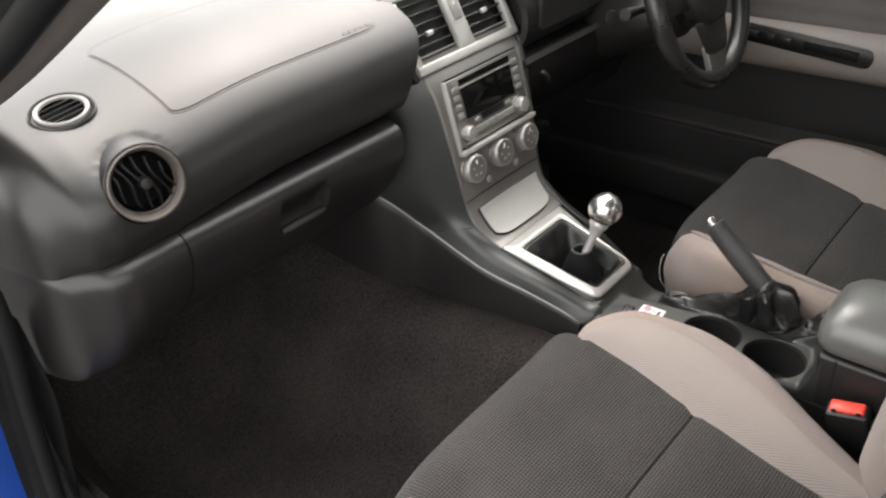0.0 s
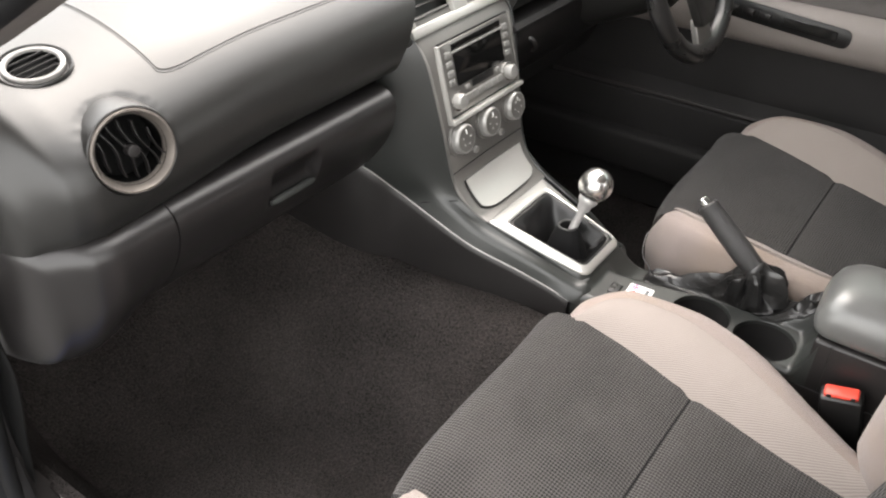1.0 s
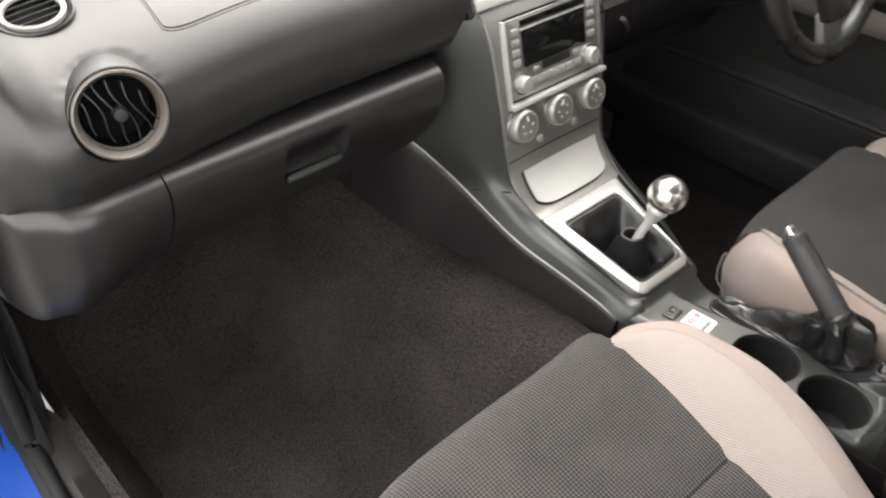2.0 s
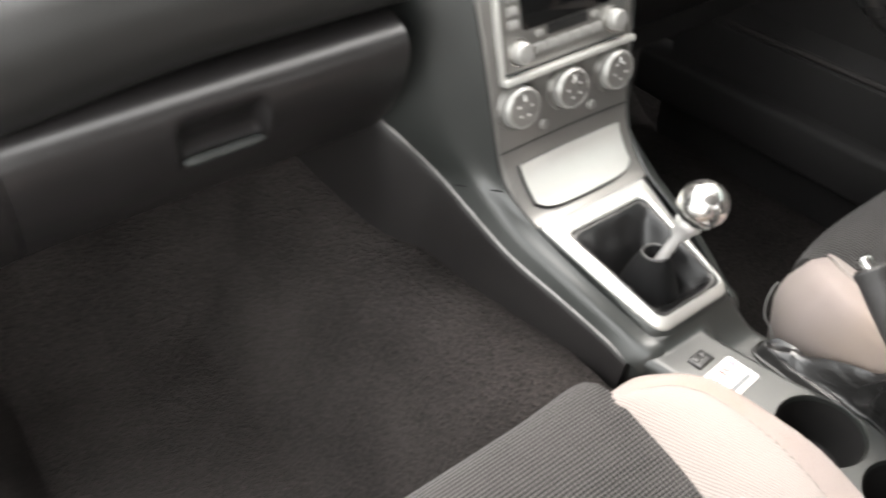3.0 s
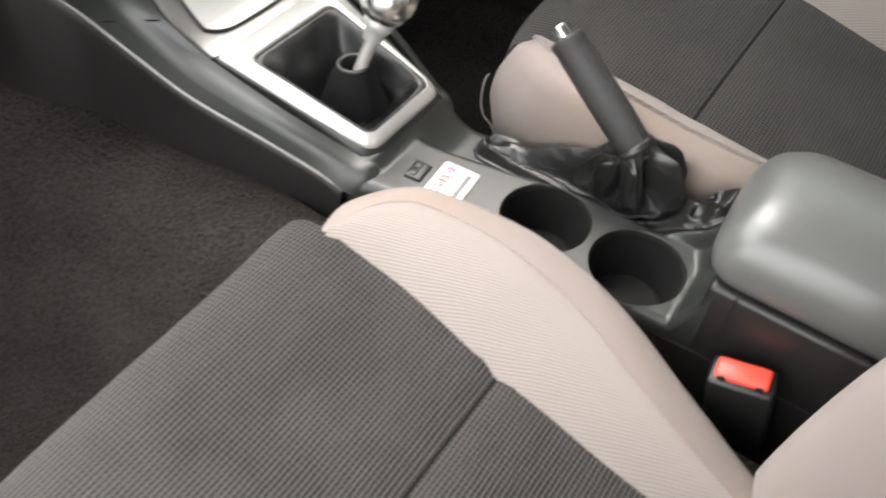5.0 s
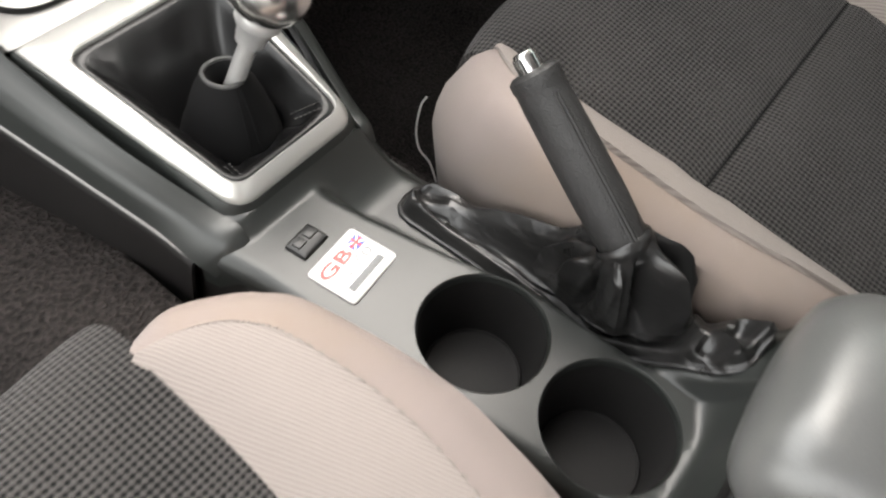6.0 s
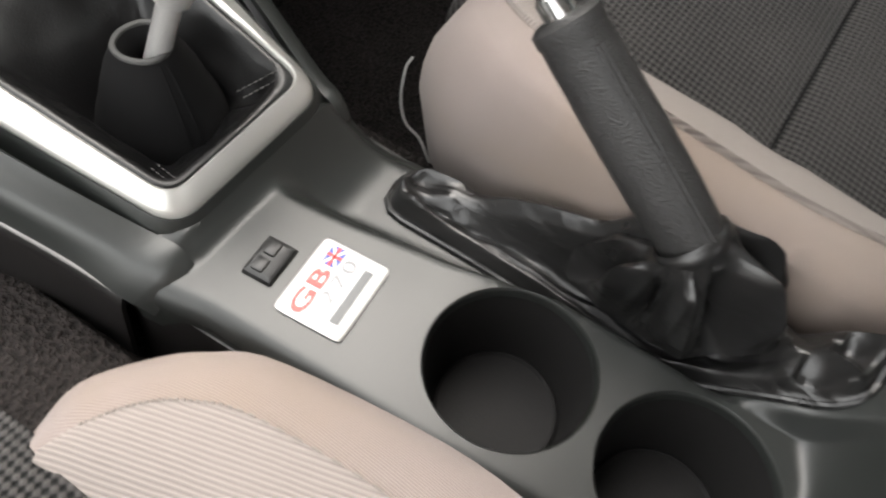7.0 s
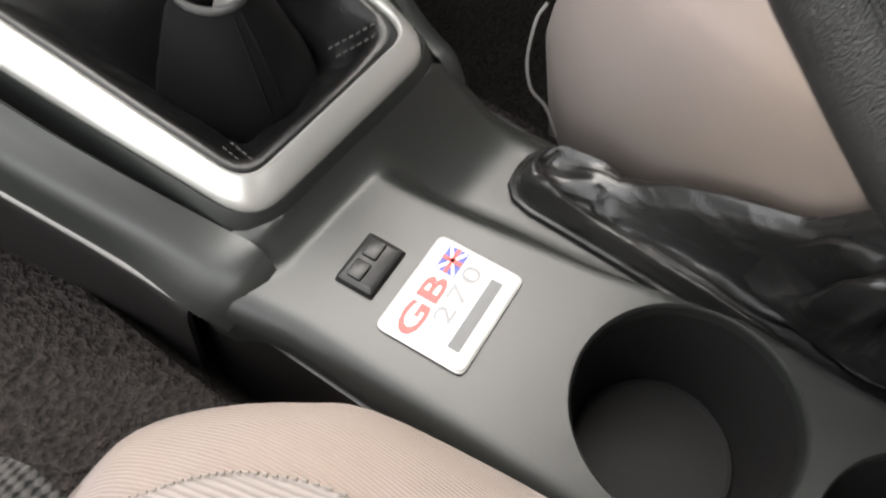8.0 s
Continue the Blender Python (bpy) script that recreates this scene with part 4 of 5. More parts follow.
def skirt_height(x, y, d):
    """Height of the loose leather above the deck: a tent of straight folds ahead, a crumple behind."""
    xl = 0.0365 + 0.0025 * smoothstep(0.0, -0.085, y) - 0.003 * smoothstep(-0.1, -0.17, y)
    xr = 0.0745 + 0.008 * smoothstep(0.0, -0.06, y)
    u = (x - xl) / (xr - xl) + 0.05 * noise.noise((x * 10, y * 26, 5.0))
    h = 0.0
    for (u0, h0), (u1, h1) in zip(FOLDS, FOLDS[1:]):
        if u0 <= u <= u1:
            h = h0 + (h1 - h0) * (u - u0) / (u1 - u0)
    fade = smoothstep(0.002, -0.010, y) * (0.42 + max(0.0, min(0.095, -0.040 - y)) * 24.0 * smoothstep(-0.20, -0.165, y))
    low = min(1.0, fade)
    h = h * low + (fade - low) * 0.027 * smoothstep(0.20, 0.62, u) * smoothstep(1.0, 0.70, u)
    h *= (1 + 0.22 * noise.noise((y * 30, x * 8, 2.0)))
    h = max(h, 0.010 * smoothstep(0.0, 0.006, d) * smoothstep(0.017, 0.006, d))
    h += 0.0014 * (1 - 2.4 * abs(noise.noise((x * 55 + y * 12, y * 20 - x * 12, 8.0)))) * smoothstep(0.002, 0.010, d)
    h += 0.0075 * (1 - 2.4 * abs(noise.noise((x * 58, y * 24, 6.0)))) * smoothstep(-0.055, -0.018, y) * smoothstep(0.001, 0.009, d)
    back = smoothstep(-0.190, -0.222, y) * smoothstep(0.0, 0.008, d)
    ridge = 1 - 2.6 * abs(noise.noise((x * 42 + y * 20, y * 50 - x * 16, 1.5)))
    return max(0.0012, h * (1 - back) + back * (0.010 + 0.013 * ridge))


def skirt_mesh():
    rings = []
    for k in range(25):
        t = (k / 24) ** 1.1
        ring = []
        for p in WELL:
            spine = Vector((0.0595, max(-0.232, min(-0.020, p.y)), 0))
            q = p.lerp(spine, t)
            d = (q - p).length
            ring.append(Vector((q.x, q.y, deck_z(q.x, q.y) + (0.001 if k == 0 else skirt_height(q.x, q.y, d)))))
        rings.append(ring)
    return loft(rings, True, False)


# foot of the sleeve, with how far each fold stands out
FOOT = [(0.0360, -0.1755, 0.3600, 0.006), (0.0455, -0.1900, 0.3660, -0.009), (0.0560, -0.2080, 0.3700, 0.013), (0.0640, -0.2120, 0.3760, 0.004), (0.0720, -0.2040, 0.3850, -0.006), (0.0800, -0.1990, 0.3960, 0.005), (0.0880, -0.1750, 0.3600, 0.000), (0.0870, -0.1400, 0.3480, 0.000), (0.0780, -0.1050, 0.3450, 0.003), (0.0600, -0.0990, 0.3460, 0.005), (0.0500, -0.1120, 0.3480, -0.007), (0.0440, -0.1300, 0.3500, 0.010), (0.0430, -0.1480, 0.3505, -0.009), (0.0385, -0.1640, 0.3550, 0.001)]


def sleeve_mesh():
    n = 168
    closed = FOOT[-2:] + FOOT + FOOT[:2]
    pts, outs = [], []
    for k in range(n):
        s = 2 + k / n * len(FOOT)
        i = int(s)
        t = s - i
        e = t
        a, b, c, d = [Vector(q[:3]) for q in closed[i - 1:i + 3]] if i + 3 <= len(closed) else [Vector(q[:3]) for q in (closed[i - 1:] + FOOT[2:4])[:4]]
        pts.append((0.10 * (0.5 * ((2 * b) + (c - a) * t + (2 * a - 5 * b + 4 * c - d) * t * t + (3 * b - a - 3 * c + d) * t ** 3)) + 0.90 * b.lerp(c, t)))
        f0, f1 = closed[i][3], closed[(i + 1) if i + 1 < len(closed) else 3][3]
        outs.append(f0 + (f1 - f0) * e)
    C = H0 + haxis * 0.012
    rings = []
    for k in range(25):
        t = k / 24
        ring = []
        for p, o in zip(pts, outs):
            d = Vector((p.x - 0.060, p.y + 0.155, 0))
            d = (d - haxis * d.dot(haxis)).normalized()
            topp = C + d * 0.0176
            q = topp.lerp(p, t)
            flat = Vector((p.x - 0.060, p.y + 0.155, 0)).normalized()
            swell = math.sin(math.pi * t ** 0.8)
            q += (flat * 0.8 + Vector((0, 0, 0.6))) * (o * swell * smoothstep(0.05, 0.35, t) * 1.15 + 0.002 * swell)
            turn = math.atan2(p.y + 0.155, p.x - 0.060)
            pleat = 1 - 2 * abs(math.sin(6 * turn + 1.1 * t + 0.9 * noise.noise((turn * 1.7, t * 1.4, 3.0))))
            q += (flat * 0.8 + Vector((0, 0, 0.5))) * (0.0018 * pleat * smoothstep(0.0, 0.25, t) * smoothstep(1.05, 0.7, t))
            fine = noise.noise((q.x * 36, q.y * 36, q.z * 14 + 4.0))
            q += flat * (0.0014 * (1 - 2.6 * abs(fine)) + 0.0009 * (1 - 3 * abs(noise.noise((q.x * 75, q.y * 75, q.z * 40))))) * smoothstep(0.0, 0.2, t)
            ring.append(q)
        rings.append(ring)
    return loft(rings, True, False)


part("gaiter", sleeve_mesh(), M_LEATHER, brake, "creased black leather sleeve round the lever", 50)
part("gaiter_skirt", skirt_mesh(), M_LEATHER, brake, "crumpled black leather skirt in the well", 35)
part("gaiter_welt", tube([(p.x, p.y, deck_z(p.x, p.y) + 0.0012) for p in WELL][::2], 0.0019, 8, closed=True), M_LEATHER, brake)
part("gaiter_cuff", lathe([(0.0168, 0.006), (0.0182, 0.009), (0.0182, 0.013), (0.0166, 0.015)], 28, HM, close=True), M_LEATHER, brake)
part("retaining_clip", box(0.0790, -0.2660, 0.4110, 0.0018, 0.0040, 0.026, 0.0007, 1, None), M_CHROME, console, "thin bright metal clip")

# small bright screw in the end of the dash
SCREW = facing((-0.7365, 0.452, 0.590), (-1, -0.15, 0.1))
part("end_screw", lathe([(0.0042, 0), (0.0040, 0.0014), (0.0026, 0.0022), (0.0005, 0.0022)], 16, SCREW), M_STEEL, dash, "small bright screw")

# ---------------------------------------------------------------- controls on the stack
head = thing("radio", (0, 0.30, 0.63), "silver-grey car radio with dark display and small keys", "radio")
RF = face_frame(0, 0.634)
part("bezel", plate(rrect(0.176, 0.106, 0.004), 0.004, RF @ pose(0, 0, 0.0005), 0.001), M_FASCIA, head)
part("bay_shadow", plate(rrect(0.182, 0.112, 0.004), 0.0008, RF @ pose(0, 0, 0.0004)), M_BLACK, head)
part("display", plate(rrect(0.124, 0.048, 0.003), 0.0025, RF @ pose(0.0, 0.0105, 0.0035), 0.0006), M_GLOSS, head, "dark glossy display")
part("cassette_slot", plate(rrect(0.126, 0.0105, 0.001), 0.0022, RF @ pose(0, 0.0435, 0.0038), 0.0004), M_GLOSS, head)
part("divider", plate(rrect(0.128, 0.0022, 0.0008), 0.0030, RF @ pose(0, 0.0366, 0.0042), 0.0006), M_STEEL, head)
part("slot_strip", plate(rrect(0.056, 0.011, 0.001), 0.0015, RF @ pose(0.0, -0.020, 0.0042), 0.0004), M_BLACK, head)
for sx in (-1, 1):
    for k in range(4):
        part("key", plate(rrect(0.013, 0.009, 0.002, 3), 0.0030, RF @ pose(sx * 0.074, 0.036 - 0.0135 * k, 0.004), 0.0008), M_BUTTON, head)
    part("dial", lathe([(0.0120, 0), (0.0115, 0.010), (0.0095, 0.0125), (0.001, 0.013)], 28, RF @ pose(sx * 0.0685, -0.034, 0.004)), M_BUTTON, head)
    part("dial_ring", lathe([(0.0120, 0), (0.0150, 0), (0.0148, 0.0018), (0.0122, 0.0022)], 28, RF @ pose(sx * 0.0685, -0.034, 0.004), close=True), M_CHROME, head)
for k in range(6):
    part("preset_key", plate(rrect(0.0150, 0.0105, 0.002, 3), 0.0035, RF @ pose(-0.0415 + 0.0166 * k, -0.036, 0.004), 0.001), M_BUTTON, head)
for k in range(2):
    part("small_key", plate(rrect(0.010, 0.007, 0.002, 3), 0.003, RF @ pose(-0.040 + 0.08 * k, -0.021, 0.004), 0.001), M_BUTTON, head)

trim = thing("radio_surround", (0, 0.29, 0.59), "bright silver ledge round the foot of the radio bay", "trim")
part("ledge", box(0, -0.0600, 0.006, 0.190, 0.0075, 0.013, 0.002, 2, RF), M_SILVER, trim, "bright silver ledge")
for sx in (-1, 1):
    part("side_strip", box(sx * 0.0925, -0.004, 0.003, 0.0055, 0.116, 0.007, 0.0015, 2, RF), M_SILVER if sx < 0 else M_FASCIA, trim)

knobs = []
for k, x in enumerate((-0.0740, -0.0025, 0.0685)):
    KF = face_frame(x, 0.5455)
    kn = thing("climate_knob", KF.translation, "round silver heater control knob with pale symbols", "knob", "heater knobs on the stack")
    part("base_ring", lathe([(0.0240, 0), (0.0275, 0), (0.0272, 0.003), (0.0255, 0.0045), (0.0240, 0.004)], 40, KF, close=True), M_FASCIA, kn)
    part("barrel", lathe([(0.0236, 0.0), (0.0236, 0.008), (0.0225, 0.0135), (0.0205, 0.0152), (0.0190, 0.0145)], 40, KF), M_BUTTON, kn, "satin grey barrel")
    part("dial_face", lathe([(0.0192, 0.012), (0.0188, 0.0152), (0.0010, 0.0158)], 36, KF), M_FASCIA, kn)
    for j in range(5):
        a = radians(-60 + 72 * j + 20 * k)
        part("symbol", plate(rrect(0.0030, 0.0026, 0.0008, 2), 0.0005, KF @ pose(0.0095 * math.cos(a), 0.0095 * math.sin(a), 0.0155, 0, 0, 40 * j)), M_PALEINK, kn)
    part("pointer", plate(rrect(0.002, 0.007, 0.0008, 2), 0.0006, KF @ pose(0, 0.0125, 0.0155)), M_WHITE, kn)
for x in (-0.036, 0.037):
    bt = thing("heater_button", face_frame(x, 0.512).translation, "small round push button below the heater knobs", "button", "heater buttons")
    part("cap", lathe([(0.0060, 0), (0.0058, 0.0025), (0.0045, 0.0034), (0.0006, 0.0036)], 20, face_frame(x, 0.512, 0.0002)), M_BUTTON, bt)

# centre vents above the stack
VP = Matrix.Translation((0, 0.3330, 0.6975)) @ pose(0, 0, 0, 62, 0, 0)
vents = thing("centre_air_vents", (0, 0.36, 0.77), "paired centre air vents in a silver surround", "air vent")
vw, vh = 0.242, 0.125
bars = [(0, 0.0075, vw, 0.015), (0, vh - 0.006, vw, 0.012), (-vw / 2 + 0.007, vh / 2, 0.014, vh - 0.026), (vw / 2 - 0.007, vh / 2, 0.014, vh - 0.026), (0, vh / 2, 0.034, vh - 0.026)]
bmv = bmesh.new()
for x, y, w, h in bars:
    box(x, y, 0.004, w, h, 0.012, 0.003, 2, VP, bmv)
part("surround", bmv, M_SILVER, vents, "silver vent surround")
part("duct", box(0, vh / 2, -0.030, vw - 0.01, vh - 0.01, 0.04, 0.002, 1, VP), M_BLACK, vents)
for sx in (-1, 1):
    for k in range(6):
        part("slat", box(sx * 0.0655, 0.024 + 0.0158 * k, -0.001, 0.0905, 0.0030, 0.012, 0.0008, 1, VP @ pose(0, 0, 0) ), M_BLACK, vents)
    part("slider", box(sx * 0.0655, 0.055, 0.006, 0.014, 0.008, 0.006, 0.002, 2, VP), M_STEEL, vents)
hz = part("hazard_switch", box(0, 0.078, 0.011, 0.018, 0.040, 0.006, 0.002, 2, VP), M_BUTTON, vents, "upright grey switch between the vents")
part("switch_mark", box(0, 0.082, 0.0143, 0.004, 0.004, 0.0006, 0, 1, VP), M_PALEINK, hz)
for sx in (-1, 1):
    part("cheek", box(sx * 0.126, vh / 2, -0.02, 0.012, vh + 0.01, 0.05, 0.004, 2, VP), M_DASH, vents)

# switch and enamel plate on the console top
sw = thing("console_switch", (-0.039, 0.0085, TOP_Z), "small black double rocker switch let into the console", "switch")
SM = pose(-0.0374, 0.0142, TOP_Z + 0.0002, 0, 0, 5)
part("body", plate(rrect(0.0246, 0.0172, 0.0010, 2), 0.0034, SM, 0.0034), M_BLACK, sw)
for sx in (-1, 1):
    part("rocker", plate(rrect(0.0084, 0.0066, 0.0012, 3), 0.0016, SM @ pose(sx * 0.0052, 0.0016, 0.0032), 0.0006), M_BLACK, sw)

badge = thing("edition_plate", (-0.0335, -0.021, TOP_Z), "white enamel plate with red and grey lettering on the console", "plate")
BM = pose(-0.0316, -0.0200, TOP_Z + 0.0002, 0, 0, 5)
part("plate_back", plate(rrect(0.0470, 0.0378, 0.0036), 0.0012, BM, 0.0003), M_STEEL, badge, "thin metal rim")
part("plate_face", plate(rrect(0.0452, 0.0360, 0.0030), 0.0008, BM @ pose(0, 0, 0.0010), 0.0003), M_WHITE, badge, "glossy white enamel")
for k, ch in enumerate("GB"):
    lettering("red_letter", ch, 0.0130, BM @ pose(-0.0135 + 0.0142 * k, 0.0080, 0.00185) @ Matrix.Diagonal((1.65, 0.95, 1, 1)), M_REDINK, badge, bold=0.00035)
for k, ch in enumerate("270"):
    lettering("grey_numeral", ch, 0.0120, BM @ pose(-0.0060 + 0.0098 * k, -0.0012, 0.00185) @ Matrix.Diagonal((1.35, 0.85, 1, 1)), M_MIDINK, badge, bold=0.00015)
part("dark_bar", plate(rrect(0.0330, 0.0050, 0.0004, 2), 0.0002, BM @ pose(0.0, -0.0108, 0.0018)), M_GREYINK, badge)
for k, (x, w, mt) in enumerate(((0.0150, 0.0118, M_BLUEINK),)):
    flag = part("flag", plate(rrect(w, 0.0086, 0.0002, 2), 0.0002, BM @ pose(x, 0.0085, 0.0018)), mt, badge, "small red, white and blue flag")
    for ang in (32, -32):
        part("flag_cross", box(0, 0, 0.0003, 0.0128, 0.0011, 0.0002, 0, 1, BM @ pose(x, 0.0085, 0.0018, 0, 0, ang)), M_WHITE, flag)
    part("flag_upright", box(0, 0, 0.0005, 0.0016, 0.0086, 0.0002, 0, 1, BM @ pose(x, 0.0085, 0.0018)), M_REDINK, flag)
    part("flag_beam", box(0, 0, 0.0005, 0.0118, 0.0015, 0.0002, 0, 1, BM @ pose(x, 0.0085, 0.0018)), M_REDINK, flag)

# ---------------------------------------------------------------- seats
SEAT_X = -0.339


def seam_half(y):
    """Half width of the dark middle panel of the cushion."""
    return 0.1715 - 0.014 * smoothstep(-0.05, -0.20, y) - 0.006 * smoothstep(-0.18, -0.30, y)


# half of a bolster: crest with the piping, outer edge, and the widest line below it
CREST = [(0.17, 0.013, 0.3935), (0.186, 0.003, 0.405), (0.202, -0.012, 0.414), (0.213, -0.028, 0.419), (0.222, -0.055, 0.422), (0.227, -0.12, 0.418), (0.219, -0.19, 0.403), (0.201, -0.249, 0.387), (0.185, -0.305, 0.37), (0.169, -0.37, 0.35), (0.155, -0.43, 0.335)]
OUT = [(0.1715, 0.024, 0.384), (0.197, 0.02, 0.396), (0.219, 0.0, 0.407), (0.234, -0.02, 0.413), (0.246, -0.045, 0.414), (0.257, -0.12, 0.411), (0.255, -0.17, 0.403), (0.247, -0.225, 0.388), (0.225, -0.297, 0.362), (0.201, -0.37, 0.34), (0.185, -0.43, 0.325)]
WIDE = [(0.172, 0.046, 0.33), (0.199, 0.043, 0.33), (0.222, 0.026, 0.33), (0.238, -0.002, 0.33), (0.248, -0.04, 0.335), (0.253, -0.12, 0.335), (0.252, -0.17, 0.33), (0.245, -0.225, 0.315), (0.225, -0.297, 0.3), (0.205, -0.37, 0.285), (0.195, -0.43, 0.28)]


def panel_z(u, y):
    """Height of the dark panel, which sinks towards the backrest; u from -1 to 1 across it."""
    z = 0.393 - 0.2 * max(0.0, -y) - 0.05 * max(0.0, -0.012 - y) * 0
    z += 0.004 * (1 - u * u)
    z -= 0.005 * math.exp(-((y + 0.165) / 0.010) ** 2)
    return z


def make_seat(name, reach):
    """A front seat; reach is how much further its door side reaches."""
    seat = thing(name, (SEAT_X, -0.2, 0.1), "front seat in dark mesh cloth with beige side bolsters", "car seat", "front seats")
    front_drop = [(0.000, 0.0), (0.020, -0.001), (0.034, -0.004), (0.046, -0.010), (0.054, -0.020), (0.058, -0.034), (0.058, -0.055), (0.053, -0.085), (0.044, -0.13), (0.036, -0.18)]

    def dark_panel(y_list, front):
        rings = []
        for y in y_list:
            w = seam_half(y) + 0.004
            rings.append([(SEAT_X + (w + (reach if u < 0 else 0)) * u, y, panel_z(u, y)) for u in [-1 + 2 * i / 32 for i in range(33)]])
        if front:
            for y, dz in front_drop[1:]:
                w = 0.1755 - 0.006 * smoothstep(0.03, 0.06, y) - 0.10 * max(0, -dz - 0.09)
                rings.append([(SEAT_X + (w + (reach if u < 0 else 0)) * u, y + (-0.012 * u ** 4 if u < 0 else 0.012 * smoothstep(0.0, 0.03, y) * u ** 4 * (1 - 0.4 * u ** 8)), panel_z(u, 0) + dz - 0.004 * abs(u) ** 6) for u in [-1 + 2 * i / 32 for i in range(33)]])
        return slab(rings, 0.012)

    part("front_panel", dark_panel([-0.165 + 0.165 * k / 20 for k in range(21)], True), M_WEAVE, seat, "dark grey mesh cloth front panel", 60)
    part("rear_panel", dark_panel([-0.50 + 0.334 * k / 24 for k in range(25)], False), M_WEAVE, seat, "dark grey mesh cloth rear panel", 60)
    part("cross_seam", tube([(SEAT_X + (0.156 + (reach if u < 0 else 0)) * u, -0.1655, panel_z(u, -0.1655) + 0.0002) for u in [-1 + 2 * i / 24 for i in range(25)]], 0.0011, 6), M_SUEDE, seat)
    for sgn in (-1, 1):
        n = 48
        crest, out, wide = curve(CREST, n), curve(OUT, n), curve(WIDE, n)

        def put(p, dz=0.0):
            return Vector((SEAT_X + sgn * (p.x + (reach if sgn < 0 else 0)), p.y, p.z + dz))
        side = []
        for c, o, w in zip(crest, out, wide):
            c, o, w = put(c), put(o), put(w)
            lift = Vector((0, 0, 1)) * (c - o).length * 0.16
            swell = (o - c).normalized() * 0.006
            swell.z = 0
            low = Vector((w.x - sgn * 0.018, w.y - 0.012, 0.20))
            side.append([c, c.lerp(o, 0.12) + lift * 0.18, c.lerp(o, 0.35) + lift * 0.5, c.lerp(o, 0.7) + lift * 0.65, o + lift * 0.25, o.lerp(w, 0.2) + swell * 0.5, o.lerp(w, 0.5) + swell, o.lerp(w, 0.8) + swell * 0.6, w, w.lerp(low, 0.3), w.lerp(low, 0.65), low])
        top = []
        for k in range(n):
            c = put(crest[k])
            y = min(crest[k].y, 0.010) if k else 0.012
            i = Vector((SEAT_X + sgn * (min(seam_half(y) - 0.001, crest[k].x - 0.0015) + (reach if sgn < 0 else 0)), crest[k].y + 0.004 * (1 - k / n), min(panel_z(1, y) + 0.0015, crest[k].z - 0.0005)))
            up = Vector((0, 0, 1)) * (c - i).length * 0.10
            top.append([i - Vector((sgn * 0.004, 0, 0.004)), i, i.lerp(c, 0.2) + up * 0.8, i.lerp(c, 0.45) + up, i.lerp(c, 0.7) + up * 0.8, i.lerp(c, 0.92) + up * 0.2, c])
        bol = part("bolster_top", slab(top[2:], 0.004), M_RIB, seat, "beige ribbed cloth inset of the bolster", 60)
        part("bolster_side", slab(side, 0.008), M_KNIT, seat, "plain beige knit side of the bolster", 60)
        seam = bmesh.new()
        line = [put(c, 0.0004) for c in curve(CREST[1:], 150)]
        for k in range(0, 148, 2):
            tube([line[k], line[k + 1]], 0.0006, 5, seam)
        part("stitching", seam, M_THREAD, bol, "row of pale stitches")
    # backrest with its own bolsters
    lean = radians(15)
    BMX = Matrix.Translation((SEAT_X, -0.455, 0.30)) @ Matrix.Rotation(lean, 4, "X")
    rings = []
    for k in range(21):
        z = 0.56 * k / 20
        w = 0.150 + 0.01 * math.sin(k / 20 * math.pi)
        rings.append([BMX @ Vector((w * u, 0.02 * (u * u) - 0.0, z)) for u in [-1 + 2 * i / 16 for i in range(17)]])
    part("backrest_panel", slab(rings, 0.06), M_WEAVE, seat, "", 60)
    for sgn in (-1, 1):
        rings = []
        for k in range(25):
            t = k / 24
            z = -0.03 + 0.60 * t
            s = smoothstep(0, 0.12, t) * smoothstep(1.0, 0.85, t)
            cx, r1, r2 = 0.190, 0.050 * (0.3 + 0.7 * s), (0.066 + 0.045 * math.sin(t * math.pi)) * (0.3 + 0.7 * s)
            rings.append([BMX @ Vector((sgn * (cx + (reach if sgn < 0 else 0) + r1 * math.cos(a)), 0.030 + r2 * math.sin(a), z)) for a in [2 * math.pi * i / 24 for i in range(24)]])
        part("backrest_bolster", loft(rings), M_KNIT, seat, "beige knit side bolster of the backrest", 60)
    hr = box(0, -0.02, 0.68, 0.24, 0.09, 0.17, 0.035, 4, BMX)
    part("headrest", hr, M_WEAVE, seat, "", 60)
    part("base_frame", box(SEAT_X, -0.23, 0.225, 0.36, 0.44, 0.10, 0.02, 2), M_BLACK, seat)
    for sgn in (-1, 1):
        part("rail", box(SEAT_X + sgn * 0.17, -0.2, 0.125, 0.035, 0.50, 0.13, 0.004, 1), M_BLACK, seat)
    part("adjuster_bar", tube(curve([(SEAT_X - 0.10, 0.01, 0.18), (SEAT_X - 0.09, 0.055, 0.175), (SEAT_X, 0.062, 0.175), (SEAT_X + 0.09, 0.055, 0.175), (SEAT_X + 0.10, 0.01, 0.18)], 21), 0.005, 8), M_BLACK, seat)
    return seat


make_seat("front_seat", 0.024)
driver_seat = make_seat("front_seat", 0.0)
driver_seat.location = (-SEAT_X, -0.2, 0.1)

